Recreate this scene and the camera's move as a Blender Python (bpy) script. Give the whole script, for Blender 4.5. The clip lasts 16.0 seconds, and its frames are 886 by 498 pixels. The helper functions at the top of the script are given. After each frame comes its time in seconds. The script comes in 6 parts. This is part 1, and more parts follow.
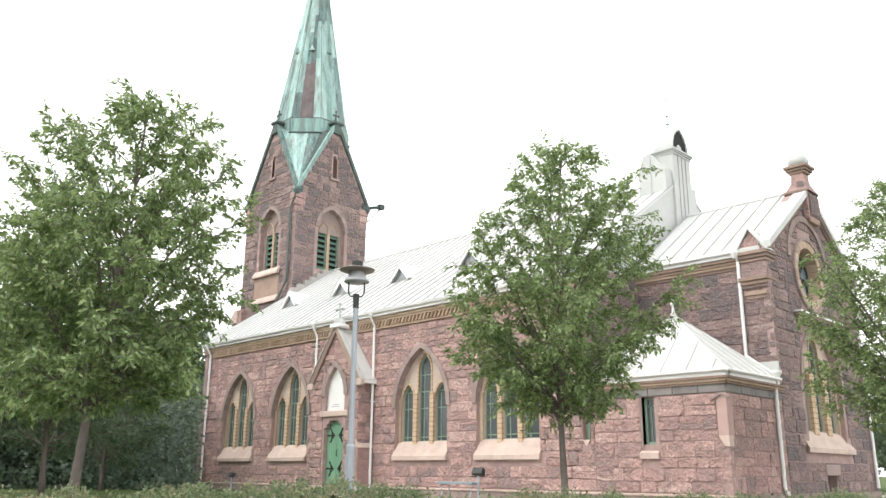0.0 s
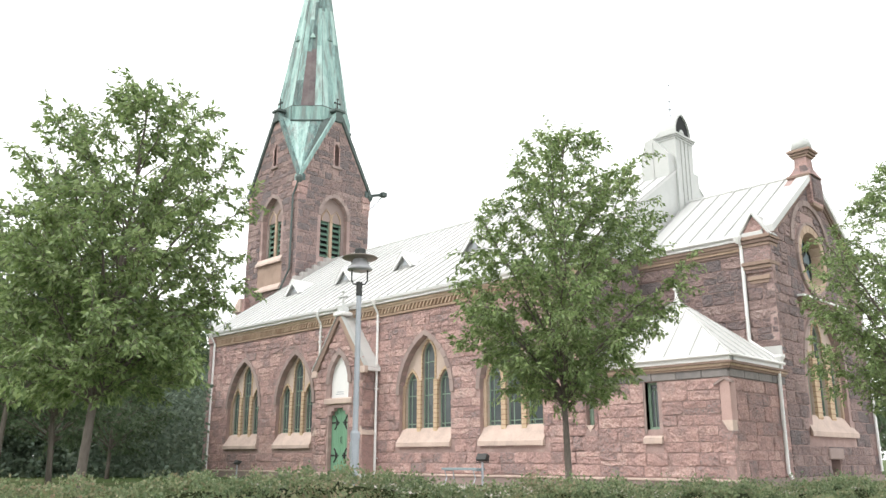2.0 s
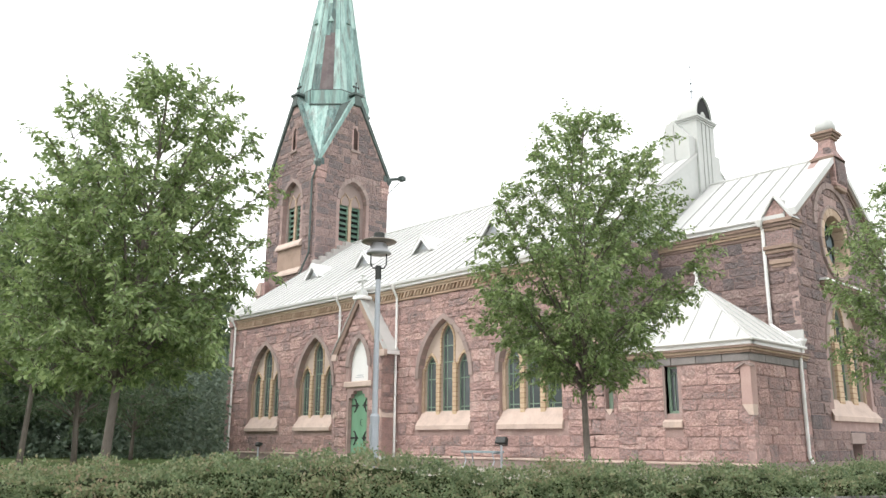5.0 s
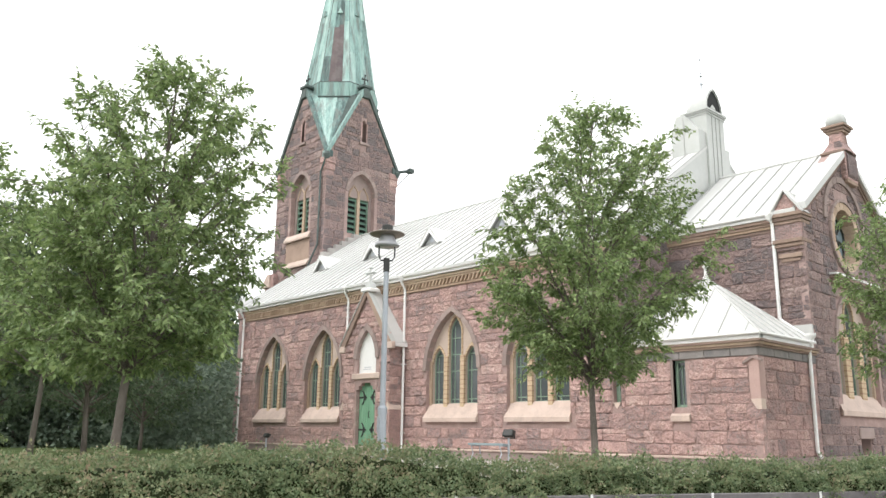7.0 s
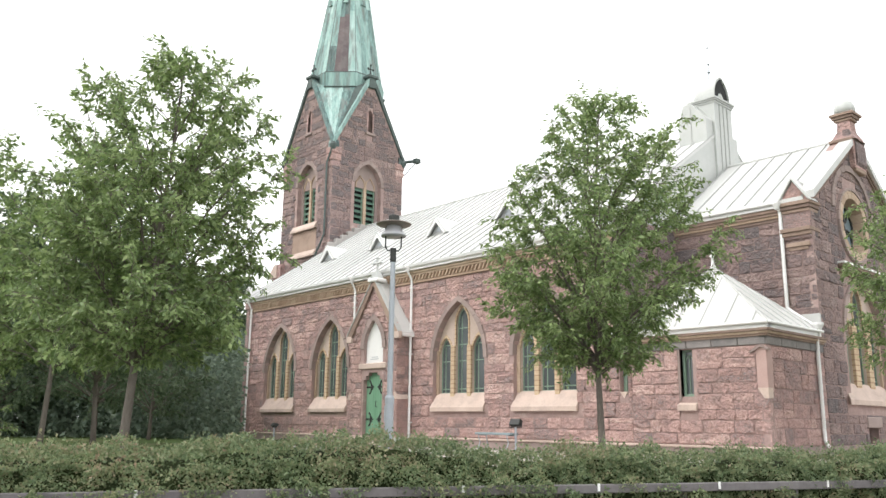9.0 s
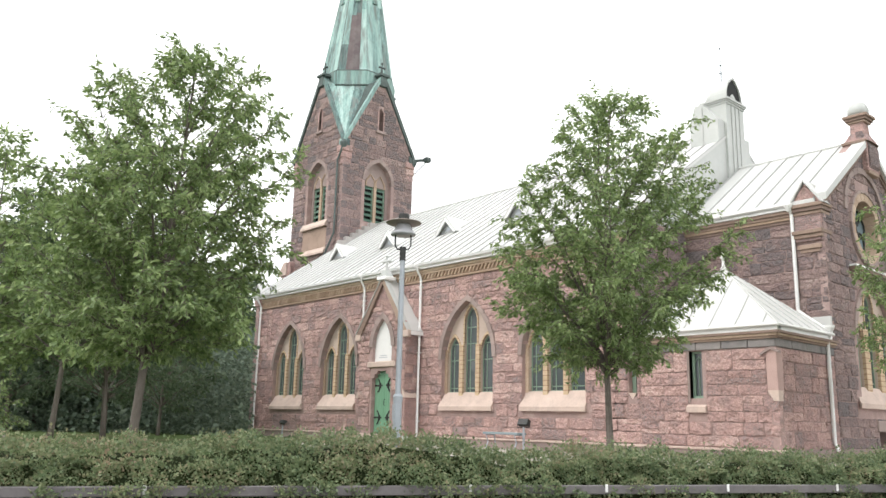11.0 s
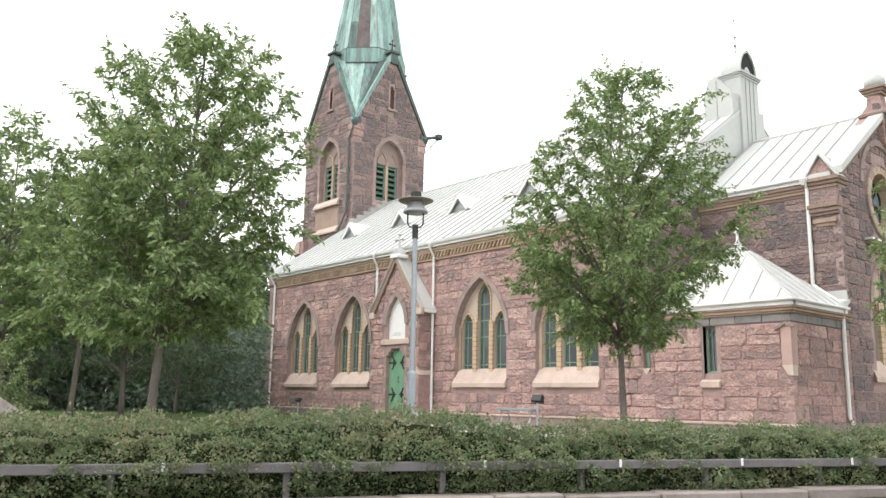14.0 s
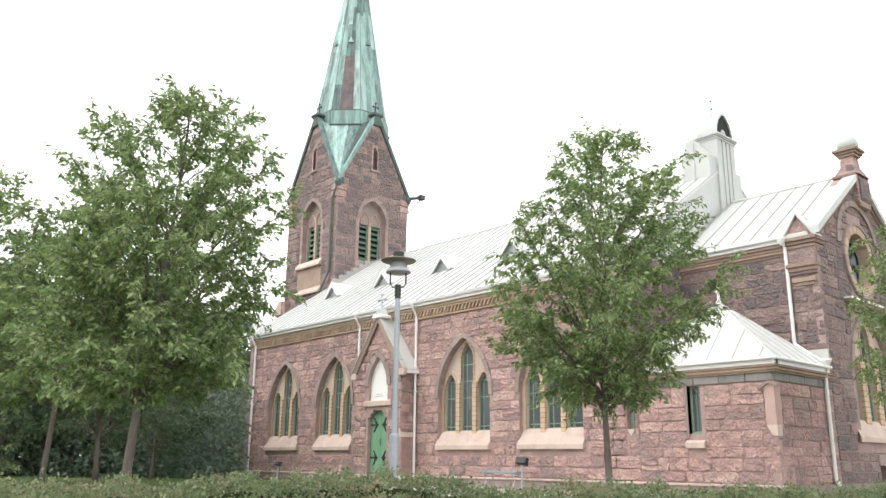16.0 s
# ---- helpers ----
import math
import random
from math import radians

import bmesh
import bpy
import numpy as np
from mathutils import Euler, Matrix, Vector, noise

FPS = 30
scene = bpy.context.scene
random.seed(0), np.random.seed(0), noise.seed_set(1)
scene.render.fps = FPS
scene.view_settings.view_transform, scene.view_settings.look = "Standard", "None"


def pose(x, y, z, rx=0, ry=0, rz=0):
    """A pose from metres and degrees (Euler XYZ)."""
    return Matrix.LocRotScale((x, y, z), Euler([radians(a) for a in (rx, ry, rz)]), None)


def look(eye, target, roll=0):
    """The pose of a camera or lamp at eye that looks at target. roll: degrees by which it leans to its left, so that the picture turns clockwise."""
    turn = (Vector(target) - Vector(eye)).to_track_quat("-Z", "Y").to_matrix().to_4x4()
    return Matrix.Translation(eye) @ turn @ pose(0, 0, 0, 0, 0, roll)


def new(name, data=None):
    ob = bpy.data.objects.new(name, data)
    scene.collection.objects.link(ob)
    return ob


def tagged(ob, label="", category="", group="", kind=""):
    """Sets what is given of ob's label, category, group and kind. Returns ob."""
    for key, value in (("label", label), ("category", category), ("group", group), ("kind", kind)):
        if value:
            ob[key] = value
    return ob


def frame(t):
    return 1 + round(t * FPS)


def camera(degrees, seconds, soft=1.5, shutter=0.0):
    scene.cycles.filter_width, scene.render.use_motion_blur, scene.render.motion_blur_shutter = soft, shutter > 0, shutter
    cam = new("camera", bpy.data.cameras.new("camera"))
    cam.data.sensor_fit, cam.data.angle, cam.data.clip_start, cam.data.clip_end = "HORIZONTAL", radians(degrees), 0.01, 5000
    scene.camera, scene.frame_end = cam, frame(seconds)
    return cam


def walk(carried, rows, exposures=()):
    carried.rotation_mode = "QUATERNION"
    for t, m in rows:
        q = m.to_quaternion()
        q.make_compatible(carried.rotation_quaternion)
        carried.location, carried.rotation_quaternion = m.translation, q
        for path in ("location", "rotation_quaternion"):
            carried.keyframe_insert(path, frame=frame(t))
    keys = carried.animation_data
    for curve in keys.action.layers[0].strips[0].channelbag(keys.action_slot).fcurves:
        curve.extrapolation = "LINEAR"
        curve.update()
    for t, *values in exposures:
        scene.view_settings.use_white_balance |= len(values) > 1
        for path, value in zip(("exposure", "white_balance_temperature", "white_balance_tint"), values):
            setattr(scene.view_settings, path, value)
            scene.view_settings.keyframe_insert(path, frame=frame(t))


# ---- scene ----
# ---- camera and its walk ----
EYE = (0.0, 0.0, 1.6)
cam = camera(57.5, 16.0)
TURNS = (
    (0.0, 105.479, -0.472, 44.860),
    (0.5, 105.453, -0.166, 44.985),
    (1.0, 105.017, 0.007, 45.054),
    (1.5, 104.628, -0.057, 45.098),
    (2.0, 104.565, -0.092, 45.161),
    (2.5, 104.393, -0.051, 45.242),
    (3.0, 104.094, -0.047, 45.300),
    (3.5, 103.607, 0.041, 45.426),
    (4.0, 103.301, -0.150, 45.742),
    (4.5, 103.362, -0.311, 46.251),
    (5.0, 103.414, -0.353, 46.475),
    (7.5, 102.816, -0.745, 47.070),
    (8.0, 102.842, -0.604, 47.276),
    (8.5, 102.491, -0.583, 47.387),
    (9.0, 102.172, -0.657, 47.477),
    (11.5, 102.047, -1.450, 48.148),
    (12.0, 101.878, -1.565, 48.174),
    (12.5, 101.670, -1.354, 48.455),
    (13.0, 101.325, -1.096, 48.750),
    (13.5, 100.800, -0.870, 48.893),
    (14.0, 100.478, -0.945, 49.012),
    (14.5, 100.732, -1.143, 49.157),
    (15.0, 101.650, -1.228, 48.888),
    (15.5, 103.282, -1.037, 47.877),
    (16.0, 104.739, -0.574, 47.838),
)
walk(cam, [(t, pose(*EYE, rx, ry, rz)) for t, rx, ry, rz in TURNS],
     exposures=((0.0, 0.86), (3.0, 0.82), (5.0, 0.80), (8.5, 0.76), (12.5, 0.74), (14.5, 0.74), (16.0, 0.82)))

# ---- world and sun: a white overcast sky ----
SUN_UP, SUN_FROM = 48, 205
world = bpy.data.worlds.new("overcast_sky")
scene.world = world
world.use_nodes = True
wn, wl = world.node_tree.nodes, world.node_tree.links
sky = wn.new("ShaderNodeTexSky")
sky.sky_type, sky.sun_disc = "NISHITA", False
sky.sun_elevation, sky.sun_rotation = radians(SUN_UP), radians(SUN_FROM)
sky.dust_density = 4.0
thin = wn.new("ShaderNodeVectorMath")
thin.operation = "SCALE"
thin.inputs["Scale"].default_value = 0.1
cloud = wn.new("ShaderNodeMix")
cloud.data_type = "RGBA"
cloud.inputs[0].default_value = 0.9
cloud.inputs[7].default_value = (1.0, 1.005, 1.0, 1)
wl.new(sky.outputs[0], thin.inputs[0])
wl.new(thin.outputs[0], cloud.inputs[6])
wl.new(cloud.outputs[2], wn["Background"].inputs[0])
wn["Background"].inputs[1].default_value = 1.25
sun = new("sun", bpy.data.lights.new("sun", "SUN"))
sun.data.energy, sun.data.angle, sun.data.color = 0.9, radians(30), (1.0, 0.97, 0.93)
sa = radians(SUN_FROM)
sun.matrix_world = look((0, 0, 60), (-60 * math.sin(sa) / math.tan(radians(SUN_UP)), -60 * math.cos(sa) / math.tan(radians(SUN_UP)), 0))


# ---- materials ----
def node(nt, kind, **kw):
    n = nt.nodes.new(kind)
    for k, v in kw.items():
        n.inputs[k].default_value = v
    return n


def surface(name, stops, rough=0.8, metal=0.0, big=0.6, fine=18.0, fine_mix=0.35, stretch=(1, 1, 1), bump=0.3,
            bump_scale=None, bump_distance=0.03, random_mix=0.0, stain=None, stain_scale=0.5, stain_amount=0.5, translucent=0.0, bands=None, spec=0.5):
    """A node material: a ramp of colours over coarse noise, fine noise and the randomness of the piece, stains and relief."""
    m = bpy.data.materials.new(name)
    m.use_nodes = True
    nt = m.node_tree
    lk = nt.links.new
    bsdf = nt.nodes["Principled BSDF"]
    geo = nt.nodes.new("ShaderNodeNewGeometry")
    mp = nt.nodes.new("ShaderNodeMapping")
    mp.inputs["Scale"].default_value = stretch
    lk(geo.outputs["Position"], mp.inputs["Vector"])
    a = node(nt, "ShaderNodeTexNoise", Scale=big, Detail=3.0)
    b = node(nt, "ShaderNodeTexNoise", Scale=fine, Detail=4.0)
    lk(mp.outputs[0], a.inputs["Vector"])
    lk(mp.outputs[0], b.inputs["Vector"])
    mix = nt.nodes.new("ShaderNodeMix")
    mix.inputs[0].default_value = fine_mix
    lk(a.outputs["Fac"], mix.inputs[2])
    lk(b.outputs["Fac"], mix.inputs[3])
    value = mix.outputs[0]
    if random_mix:
        info = nt.nodes.new("ShaderNodeObjectInfo")
        m1 = nt.nodes.new("ShaderNodeMath")
        m1.operation = "MULTIPLY_ADD"
        m1.inputs[1].default_value = 7.31
        lk(info.outputs["Random"], m1.inputs[0])
        lk(geo.outputs["Random Per Island"], m1.inputs[2])
        m2 = nt.nodes.new("ShaderNodeMath")
        m2.operation = "FRACT"
        lk(m1.outputs[0], m2.inputs[0])
        mr = nt.nodes.new("ShaderNodeMix")
        mr.inputs[0].default_value = random_mix
        lk(value, mr.inputs[2])
        lk(m2.outputs[0], mr.inputs[3])
        value = mr.outputs[0]
    ramp = nt.nodes.new("ShaderNodeValToRGB")
    els = ramp.color_ramp.elements
    els[0].position, els[0].color = stops[0][0], (*stops[0][1], 1)
    els[1].position, els[1].color = stops[-1][0], (*stops[-1][1], 1)
    for p, c in stops[1:-1]:
        els.new(p).color = (*c, 1)
    lk(value, ramp.inputs[0])
    colour = ramp.outputs[0]
    if bands:
        height, dark = bands
        sep = nt.nodes.new("ShaderNodeSeparateXYZ")
        lk(geo.outputs["Position"], sep.inputs[0])
        md = nt.nodes.new("ShaderNodeMath")
        md.operation = "PINGPONG"
        md.inputs[1].default_value = height / 2
        lk(sep.outputs["Z"], md.inputs[0])
        lt = nt.nodes.new("ShaderNodeMath")
        lt.operation = "LESS_THAN"
        lt.inputs[1].default_value = height * 0.09
        lk(md.outputs[0], lt.inputs[0])
        cb = nt.nodes.new("ShaderNodeMix")
        cb.data_type = "RGBA"
        cb.inputs[7].default_value = (*dark, 1)
        lk(lt.outputs[0], cb.inputs[0])
        lk(colour, cb.inputs[6])
        colour = cb.outputs[2]
    if stain:
        s = node(nt, "ShaderNodeTexNoise", Scale=stain_scale, Detail=6.0, Roughness=0.65)
        lk(mp.outputs[0], s.inputs["Vector"])
        sr = nt.nodes.new("ShaderNodeValToRGB")
        sr.color_ramp.elements[0].position, sr.color_ramp.elements[1].position = 0.48, 0.66
        lk(s.outputs["Fac"], sr.inputs[0])
        sm = nt.nodes.new("ShaderNodeMath")
        sm.operation = "MULTIPLY"
        sm.inputs[1].default_value = stain_amount
        lk(sr.outputs[0], sm.inputs[0])
        cs = nt.nodes.new("ShaderNodeMix")
        cs.data_type = "RGBA"
        cs.inputs[7].default_value = (*stain, 1)
        lk(sm.outputs[0], cs.inputs[0])
        lk(colour, cs.inputs[6])
        colour = cs.outputs[2]
    lk(colour, bsdf.inputs["Base Color"])
    bsdf.inputs["Roughness"].default_value = rough
    bsdf.inputs["Metallic"].default_value = metal
    bsdf.inputs["Specular IOR Level"].default_value = spec
    if bump:
        c = node(nt, "ShaderNodeTexNoise", Scale=bump_scale or fine, Detail=7.0, Roughness=0.62)
        lk(mp.outputs[0], c.inputs["Vector"])
        bp = node(nt, "ShaderNodeBump", Strength=bump, Distance=bump_distance)
        lk(c.outputs["Fac"], bp.inputs["Height"])
        lk(bp.outputs[0], bsdf.inputs["Normal"])
    if translucent:
        tr = nt.nodes.new("ShaderNodeBsdfTranslucent")
        lk(colour, tr.inputs[0])
        ms = nt.nodes.new("ShaderNodeMixShader")
        ms.inputs[0].default_value = translucent
        lk(bsdf.outputs[0], ms.inputs[1])
        lk(tr.outputs[0], ms.inputs[2])
        lk(ms.outputs[0], nt.nodes["Material Output"].inputs[0])
    return m


GRANITE = surface("pink_granite", [(0.2, (0.218, 0.194, 0.194)), (0.32, (0.31, 0.257, 0.251)), (0.41, (0.397, 0.274, 0.257)), (0.5, (0.477, 0.314, 0.287)),
                                   (0.6, (0.564, 0.382, 0.348)), (0.76, (0.69, 0.547, 0.496))],
                  rough=0.9, big=3.0, fine=20, fine_mix=0.68, bump=1.0, bump_scale=9, bump_distance=0.14, random_mix=0.25, stain=(0.22, 0.18, 0.175), stain_scale=2.2, stain_amount=0.5, spec=0.25)
GREYGRANITE = surface("grey_pink_granite", [(0.2, (0.13, 0.125, 0.13)), (0.38, (0.21, 0.175, 0.175)), (0.5, (0.275, 0.20, 0.19)), (0.62, (0.35, 0.255, 0.235)), (0.78, (0.46, 0.37, 0.34))],
                      rough=0.9, big=3.0, fine=20, fine_mix=0.62, bump=1.0, bump_scale=9, bump_distance=0.14, random_mix=0.3, stain=(0.17, 0.15, 0.15), stain_scale=2.2, stain_amount=0.5, spec=0.25)
MORTAR = surface("rough_granite_core", [(0.3, (0.297, 0.22, 0.209)), (0.55, (0.396, 0.286, 0.264)), (0.75, (0.55, 0.44, 0.396))], rough=0.95, big=2.2, fine=20, bump=0.5, spec=0.2)
DRESSED = surface("dressed_granite", [(0.3, (0.27, 0.21, 0.195)), (0.55, (0.33, 0.26, 0.24)), (0.75, (0.40, 0.31, 0.28))], rough=0.85, big=1.5, fine=30, bump=0.25, random_mix=0.35, spec=0.25)
PLASTER = surface("pale_sandstone", [(0.3, (0.47, 0.38, 0.325)), (0.7, (0.58, 0.475, 0.41))], rough=0.9, big=1.0, fine=14, bump=0.15, stain=(0.36, 0.27, 0.22), stain_scale=1.2, stain_amount=0.35, spec=0.25)
SILLSTONE = surface("pale_sill_stone", [(0.3, (0.48, 0.375, 0.325)), (0.7, (0.62, 0.50, 0.435))], rough=0.85, big=1.3, fine=16, bump=0.15, stain=(0.34, 0.27, 0.24), stain_scale=2.2, stain_amount=0.4, spec=0.25)
YELLOW = surface("yellow_brick", [(0.3, (0.42, 0.31, 0.20)), (0.5, (0.52, 0.395, 0.265)), (0.7, (0.63, 0.50, 0.36))], rough=0.85, big=3.0, fine=12, fine_mix=0.5, bump=0.2, bands=(0.17, (0.36, 0.235, 0.16)), spec=0.25)
YELLOWP = surface("tan_brick_moulding", [(0.3, (0.34, 0.245, 0.18)), (0.5, (0.44, 0.33, 0.245)), (0.7, (0.55, 0.43, 0.33))], rough=0.85, big=2.0, fine=12, fine_mix=0.5, bump=0.2, random_mix=0.3, spec=0.25)
BROWNBRICK = surface("brown_brick_moulding", [(0.3, (0.20, 0.145, 0.12)), (0.5, (0.275, 0.20, 0.16)), (0.7, (0.37, 0.275, 0.22))], rough=0.85, big=2.0, fine=12, fine_mix=0.5, bump=0.2, random_mix=0.4, spec=0.25)
WHITEROOF = surface("white_painted_sheet_roof", [(0.3, (0.52, 0.525, 0.515)), (0.7, (0.60, 0.60, 0.585))], rough=0.5, big=0.5, fine=6, bump=0.05, stain=(0.38, 0.385, 0.37), stain_scale=0.7, stain_amount=0.45, stretch=(1, 0.25, 0.25))
GREYSHEET = surface("pale_grey_sheet", [(0.3, (0.44, 0.455, 0.44)), (0.7, (0.52, 0.53, 0.515))], rough=0.5, big=0.7, fine=6, bump=0.04)
SEAM = surface("roof_seam_grey", [(0.3, (0.37, 0.38, 0.37)), (0.7, (0.46, 0.46, 0.45))], rough=0.5, bump=0.0)
WHITE = surface("white_paint", [(0.3, (0.76, 0.76, 0.75)), (0.7, (0.84, 0.84, 0.83))], rough=0.4, big=1.0, fine=9, bump=0.03)
COPPER = surface("green_copper_patina", [(0.3, (0.075, 0.11, 0.11)), (0.42, (0.18, 0.285, 0.27)), (0.54, (0.31, 0.47, 0.44)), (0.74, (0.50, 0.645, 0.615))],
                 rough=0.75, big=2.2, fine=9, fine_mix=0.4, stretch=(2.2, 2.2, 0.14), bump=0.1, random_mix=0.3, stain=(0.20, 0.215, 0.205), stain_scale=1.6, stain_amount=0.8, spec=0.3)
BROWNCOPPER = surface("brown_copper_sheet", [(0.3, (0.085, 0.062, 0.066)), (0.7, (0.16, 0.12, 0.12))], rough=0.6, big=1.2, fine=7, bump=0.1, stain=(0.26, 0.25, 0.24), stain_scale=1.6, stain_amount=0.25, random_mix=0.3)
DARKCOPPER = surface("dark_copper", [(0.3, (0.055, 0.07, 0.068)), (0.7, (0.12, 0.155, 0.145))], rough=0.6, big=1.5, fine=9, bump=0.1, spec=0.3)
GREENFRAME = surface("green_window_paint", [(0.3, (0.17, 0.26, 0.195)), (0.7, (0.25, 0.35, 0.27))], rough=0.5, big=2, fine=10, bump=0.05)
DOORGREEN = surface("green_door_paint", [(0.3, (0.15, 0.315, 0.20)), (0.7, (0.205, 0.39, 0.26))], rough=0.5, big=1.5, fine=12, stretch=(3, 3, 0.4), bump=0.1)
LOUVER = surface("dark_green_louvre_paint", [(0.3, (0.07, 0.14, 0.105)), (0.7, (0.11, 0.19, 0.145))], rough=0.5, bump=0.05)
IRON = surface("black_iron", [(0.3, (0.018, 0.02, 0.02)), (0.7, (0.04, 0.042, 0.04))], rough=0.6, bump=0.1)
DARKVOID = surface("dark_interior", [(0.3, (0.015, 0.016, 0.017)), (0.7, (0.03, 0.03, 0.03))], rough=0.9, bump=0.0)
GALVA = surface("grey_painted_steel", [(0.3, (0.34, 0.37, 0.41)), (0.7, (0.42, 0.45, 0.49))], rough=0.45, metal=0.1, big=1.2, fine=14, bump=0.03)
SHADEDTAN = surface("smooth_shaded_tan_stone", [(0.3, (0.31, 0.225, 0.18)), (0.7, (0.41, 0.305, 0.245))], rough=0.9, big=1.2, fine=14, bump=0.15, stain=(0.22, 0.17, 0.14), stain_scale=1.4, stain_amount=0.4, spec=0.2)
VENTGREY = surface("grey_painted_sheet", [(0.3, (0.30, 0.31, 0.31)), (0.7, (0.39, 0.40, 0.40))], rough=0.6, bump=0.03)
BROWNMETAL = surface("brown_grey_lamp_metal", [(0.3, (0.20, 0.165, 0.14)), (0.7, (0.26, 0.22, 0.19))], rough=0.45, bump=0.03)
SHADE = surface("pale_grey_lamp_shade", [(0.3, (0.42, 0.42, 0.45)), (0.7, (0.50, 0.50, 0.53))], rough=0.35, bump=0.0)
BARK = surface("grey_brown_bark", [(0.3, (0.10, 0.085, 0.072)), (0.6, (0.19, 0.165, 0.145)), (0.8, (0.27, 0.24, 0.21))], rough=0.95, big=4, fine=30, stretch=(1.5, 1.5, 0.35), bump=0.6, spec=0.2)
DARKBARK = surface("dark_bark", [(0.3, (0.09, 0.078, 0.068)), (0.7, (0.19, 0.165, 0.145))], rough=0.95, big=3, fine=20, stretch=(1.5, 1.5, 0.3), bump=0.5, spec=0.2)
LEAF = surface("fresh_green_leaf", [(0.1, (0.0825, 0.132, 0.049)), (0.4, (0.165, 0.242, 0.0862)), (0.65, (0.27, 0.358, 0.137)), (0.9, (0.451, 0.528, 0.25))], rough=0.5, big=0.9, fine=5, random_mix=0.5, bump=0.0, translucent=0.36, spec=0.6)
LEAFDARK = surface("forest_leaf", [(0.1, (0.06, 0.092, 0.056)), (0.5, (0.11, 0.16, 0.09)), (0.9, (0.20, 0.26, 0.145))], rough=0.55, big=0.25, fine=2, random_mix=0.4, bump=0.0, translucent=0.45, spec=0.4)
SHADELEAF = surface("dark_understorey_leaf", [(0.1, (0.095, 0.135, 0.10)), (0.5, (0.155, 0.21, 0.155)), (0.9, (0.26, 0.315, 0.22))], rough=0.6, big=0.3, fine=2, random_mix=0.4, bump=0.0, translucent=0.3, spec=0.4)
HEDGELEAF = surface("hedge_leaf", [(0.15, (0.077, 0.118, 0.0683)), (0.36, (0.138, 0.196, 0.0998)), (0.5, (0.215, 0.274, 0.142)), (0.62, (0.297, 0.308, 0.173)), (0.72, (0.374, 0.28, 0.2)), (0.85, (0.418, 0.336, 0.231))], rough=0.5, big=1.1, fine=7, random_mix=0.3, bump=0.0, translucent=0.4, spec=0.5)
# near black: shade inside the hedge is put into this colour
INNERSHADE = surface("hedge_inner_shade", [(0.3, (0.012, 0.018, 0.008)), (0.7, (0.035, 0.045, 0.018))], rough=0.95, big=3, fine=20, bump=0.5, spec=0.1)
GRASS = surface("mown_grass", [(0.3, (0.045, 0.075, 0.025)), (0.7, (0.09, 0.13, 0.045))], rough=0.95, big=0.4, fine=12, bump=0.5, stain=(0.16, 0.13, 0.085), stain_scale=0.3, stain_amount=0.5, spec=0.1)
BOUNCEGROUND = surface("pale_bounce_ground", [(0.3, (0.34, 0.31, 0.28)), (0.7, (0.46, 0.42, 0.38))], rough=0.95, big=0.8, fine=40, bump=0.4, spec=0.2)
ASPHALT = surface("asphalt", [(0.3, (0.10, 0.098, 0.096)), (0.7, (0.14, 0.137, 0.134))], rough=0.95, big=0.7, fine=60, bump=0.3, spec=0.2)
RAILWOOD = surface("weathered_grey_rail", [(0.3, (0.12, 0.11, 0.115)), (0.7, (0.20, 0.185, 0.185))], rough=0.8, big=1.2, fine=14, bump=0.15, stain=(0.09, 0.085, 0.08), stain_scale=2.0, stain_amount=0.5)
KERBSTONE = surface("grey_pink_kerb_granite", [(0.3, (0.25, 0.21, 0.195)), (0.7, (0.38, 0.33, 0.31))], rough=0.9, big=2.0, fine=25, bump=0.5, random_mix=0.3, stain=(0.17, 0.145, 0.13), stain_scale=2.5, stain_amount=0.5, spec=0.2)
BENCHBLUE = surface("blue_grey_bench_paint", [(0.3, (0.19, 0.25, 0.27)), (0.7, (0.27, 0.33, 0.35))], rough=0.6, bump=0.1)


def glass(name, tint):
    m = bpy.data.materials.new(name)
    m.use_nodes = True
    nt = m.node_tree
    b = nt.nodes["Principled BSDF"]
    b.inputs["Base Color"].default_value = (*tint, 1)
    b.inputs["Roughness"].default_value = 0.08
    b.inputs["Specular IOR Level"].default_value = 0.6
    geo = nt.nodes.new("ShaderNodeNewGeometry")
    n = node(nt, "ShaderNodeTexNoise", Scale=2.5, Detail=2.0)
    nt.links.new(geo.outputs["Position"], n.inputs["Vector"])
    bp = node(nt, "ShaderNodeBump", Strength=0.25, Distance=0.02)
    nt.links.new(n.outputs["Fac"], bp.inputs["Height"])
    nt.links.new(bp.outputs[0], b.inputs["Normal"])
    return m


GLASS = glass("dark_window_glass", (0.085, 0.10, 0.105))
ROSEGLASS = glass("pale_leaded_glass", (0.22, 0.29, 0.33))


# ---- helpers for building ----
def part(name, bm, material, parent=None, label="", smooth=False):
    """Links a bmesh as one mesh object under a thing or a part."""
    bmesh.ops.recalc_face_normals(bm, faces=bm.faces)
    me = bpy.data.meshes.new(name)
    bm.to_mesh(me)
    bm.free()
    me.materials.append(material)
    if smooth:
        me.shade_smooth()
    ob = new(name, me)
    ob.parent = parent
    return tagged(ob, label)


def mesh_part(name, verts, faces, material, parent=None, label="", kind="", smooth=False):
    me = bpy.data.meshes.new(name)
    me.from_pydata(verts, [], faces)
    me.materials.append(material)
    if smooth:
        me.shade_smooth()
    ob = new(name, me)
    ob.parent = parent
    return tagged(ob, label, kind=kind)


def thing(name, label, category, at=(0, 0, 0), group="", kind=""):
    return tagged(new(name), label, category, group, kind) if at == (0, 0, 0) else placed(tagged(new(name), label, category, group, kind), at)


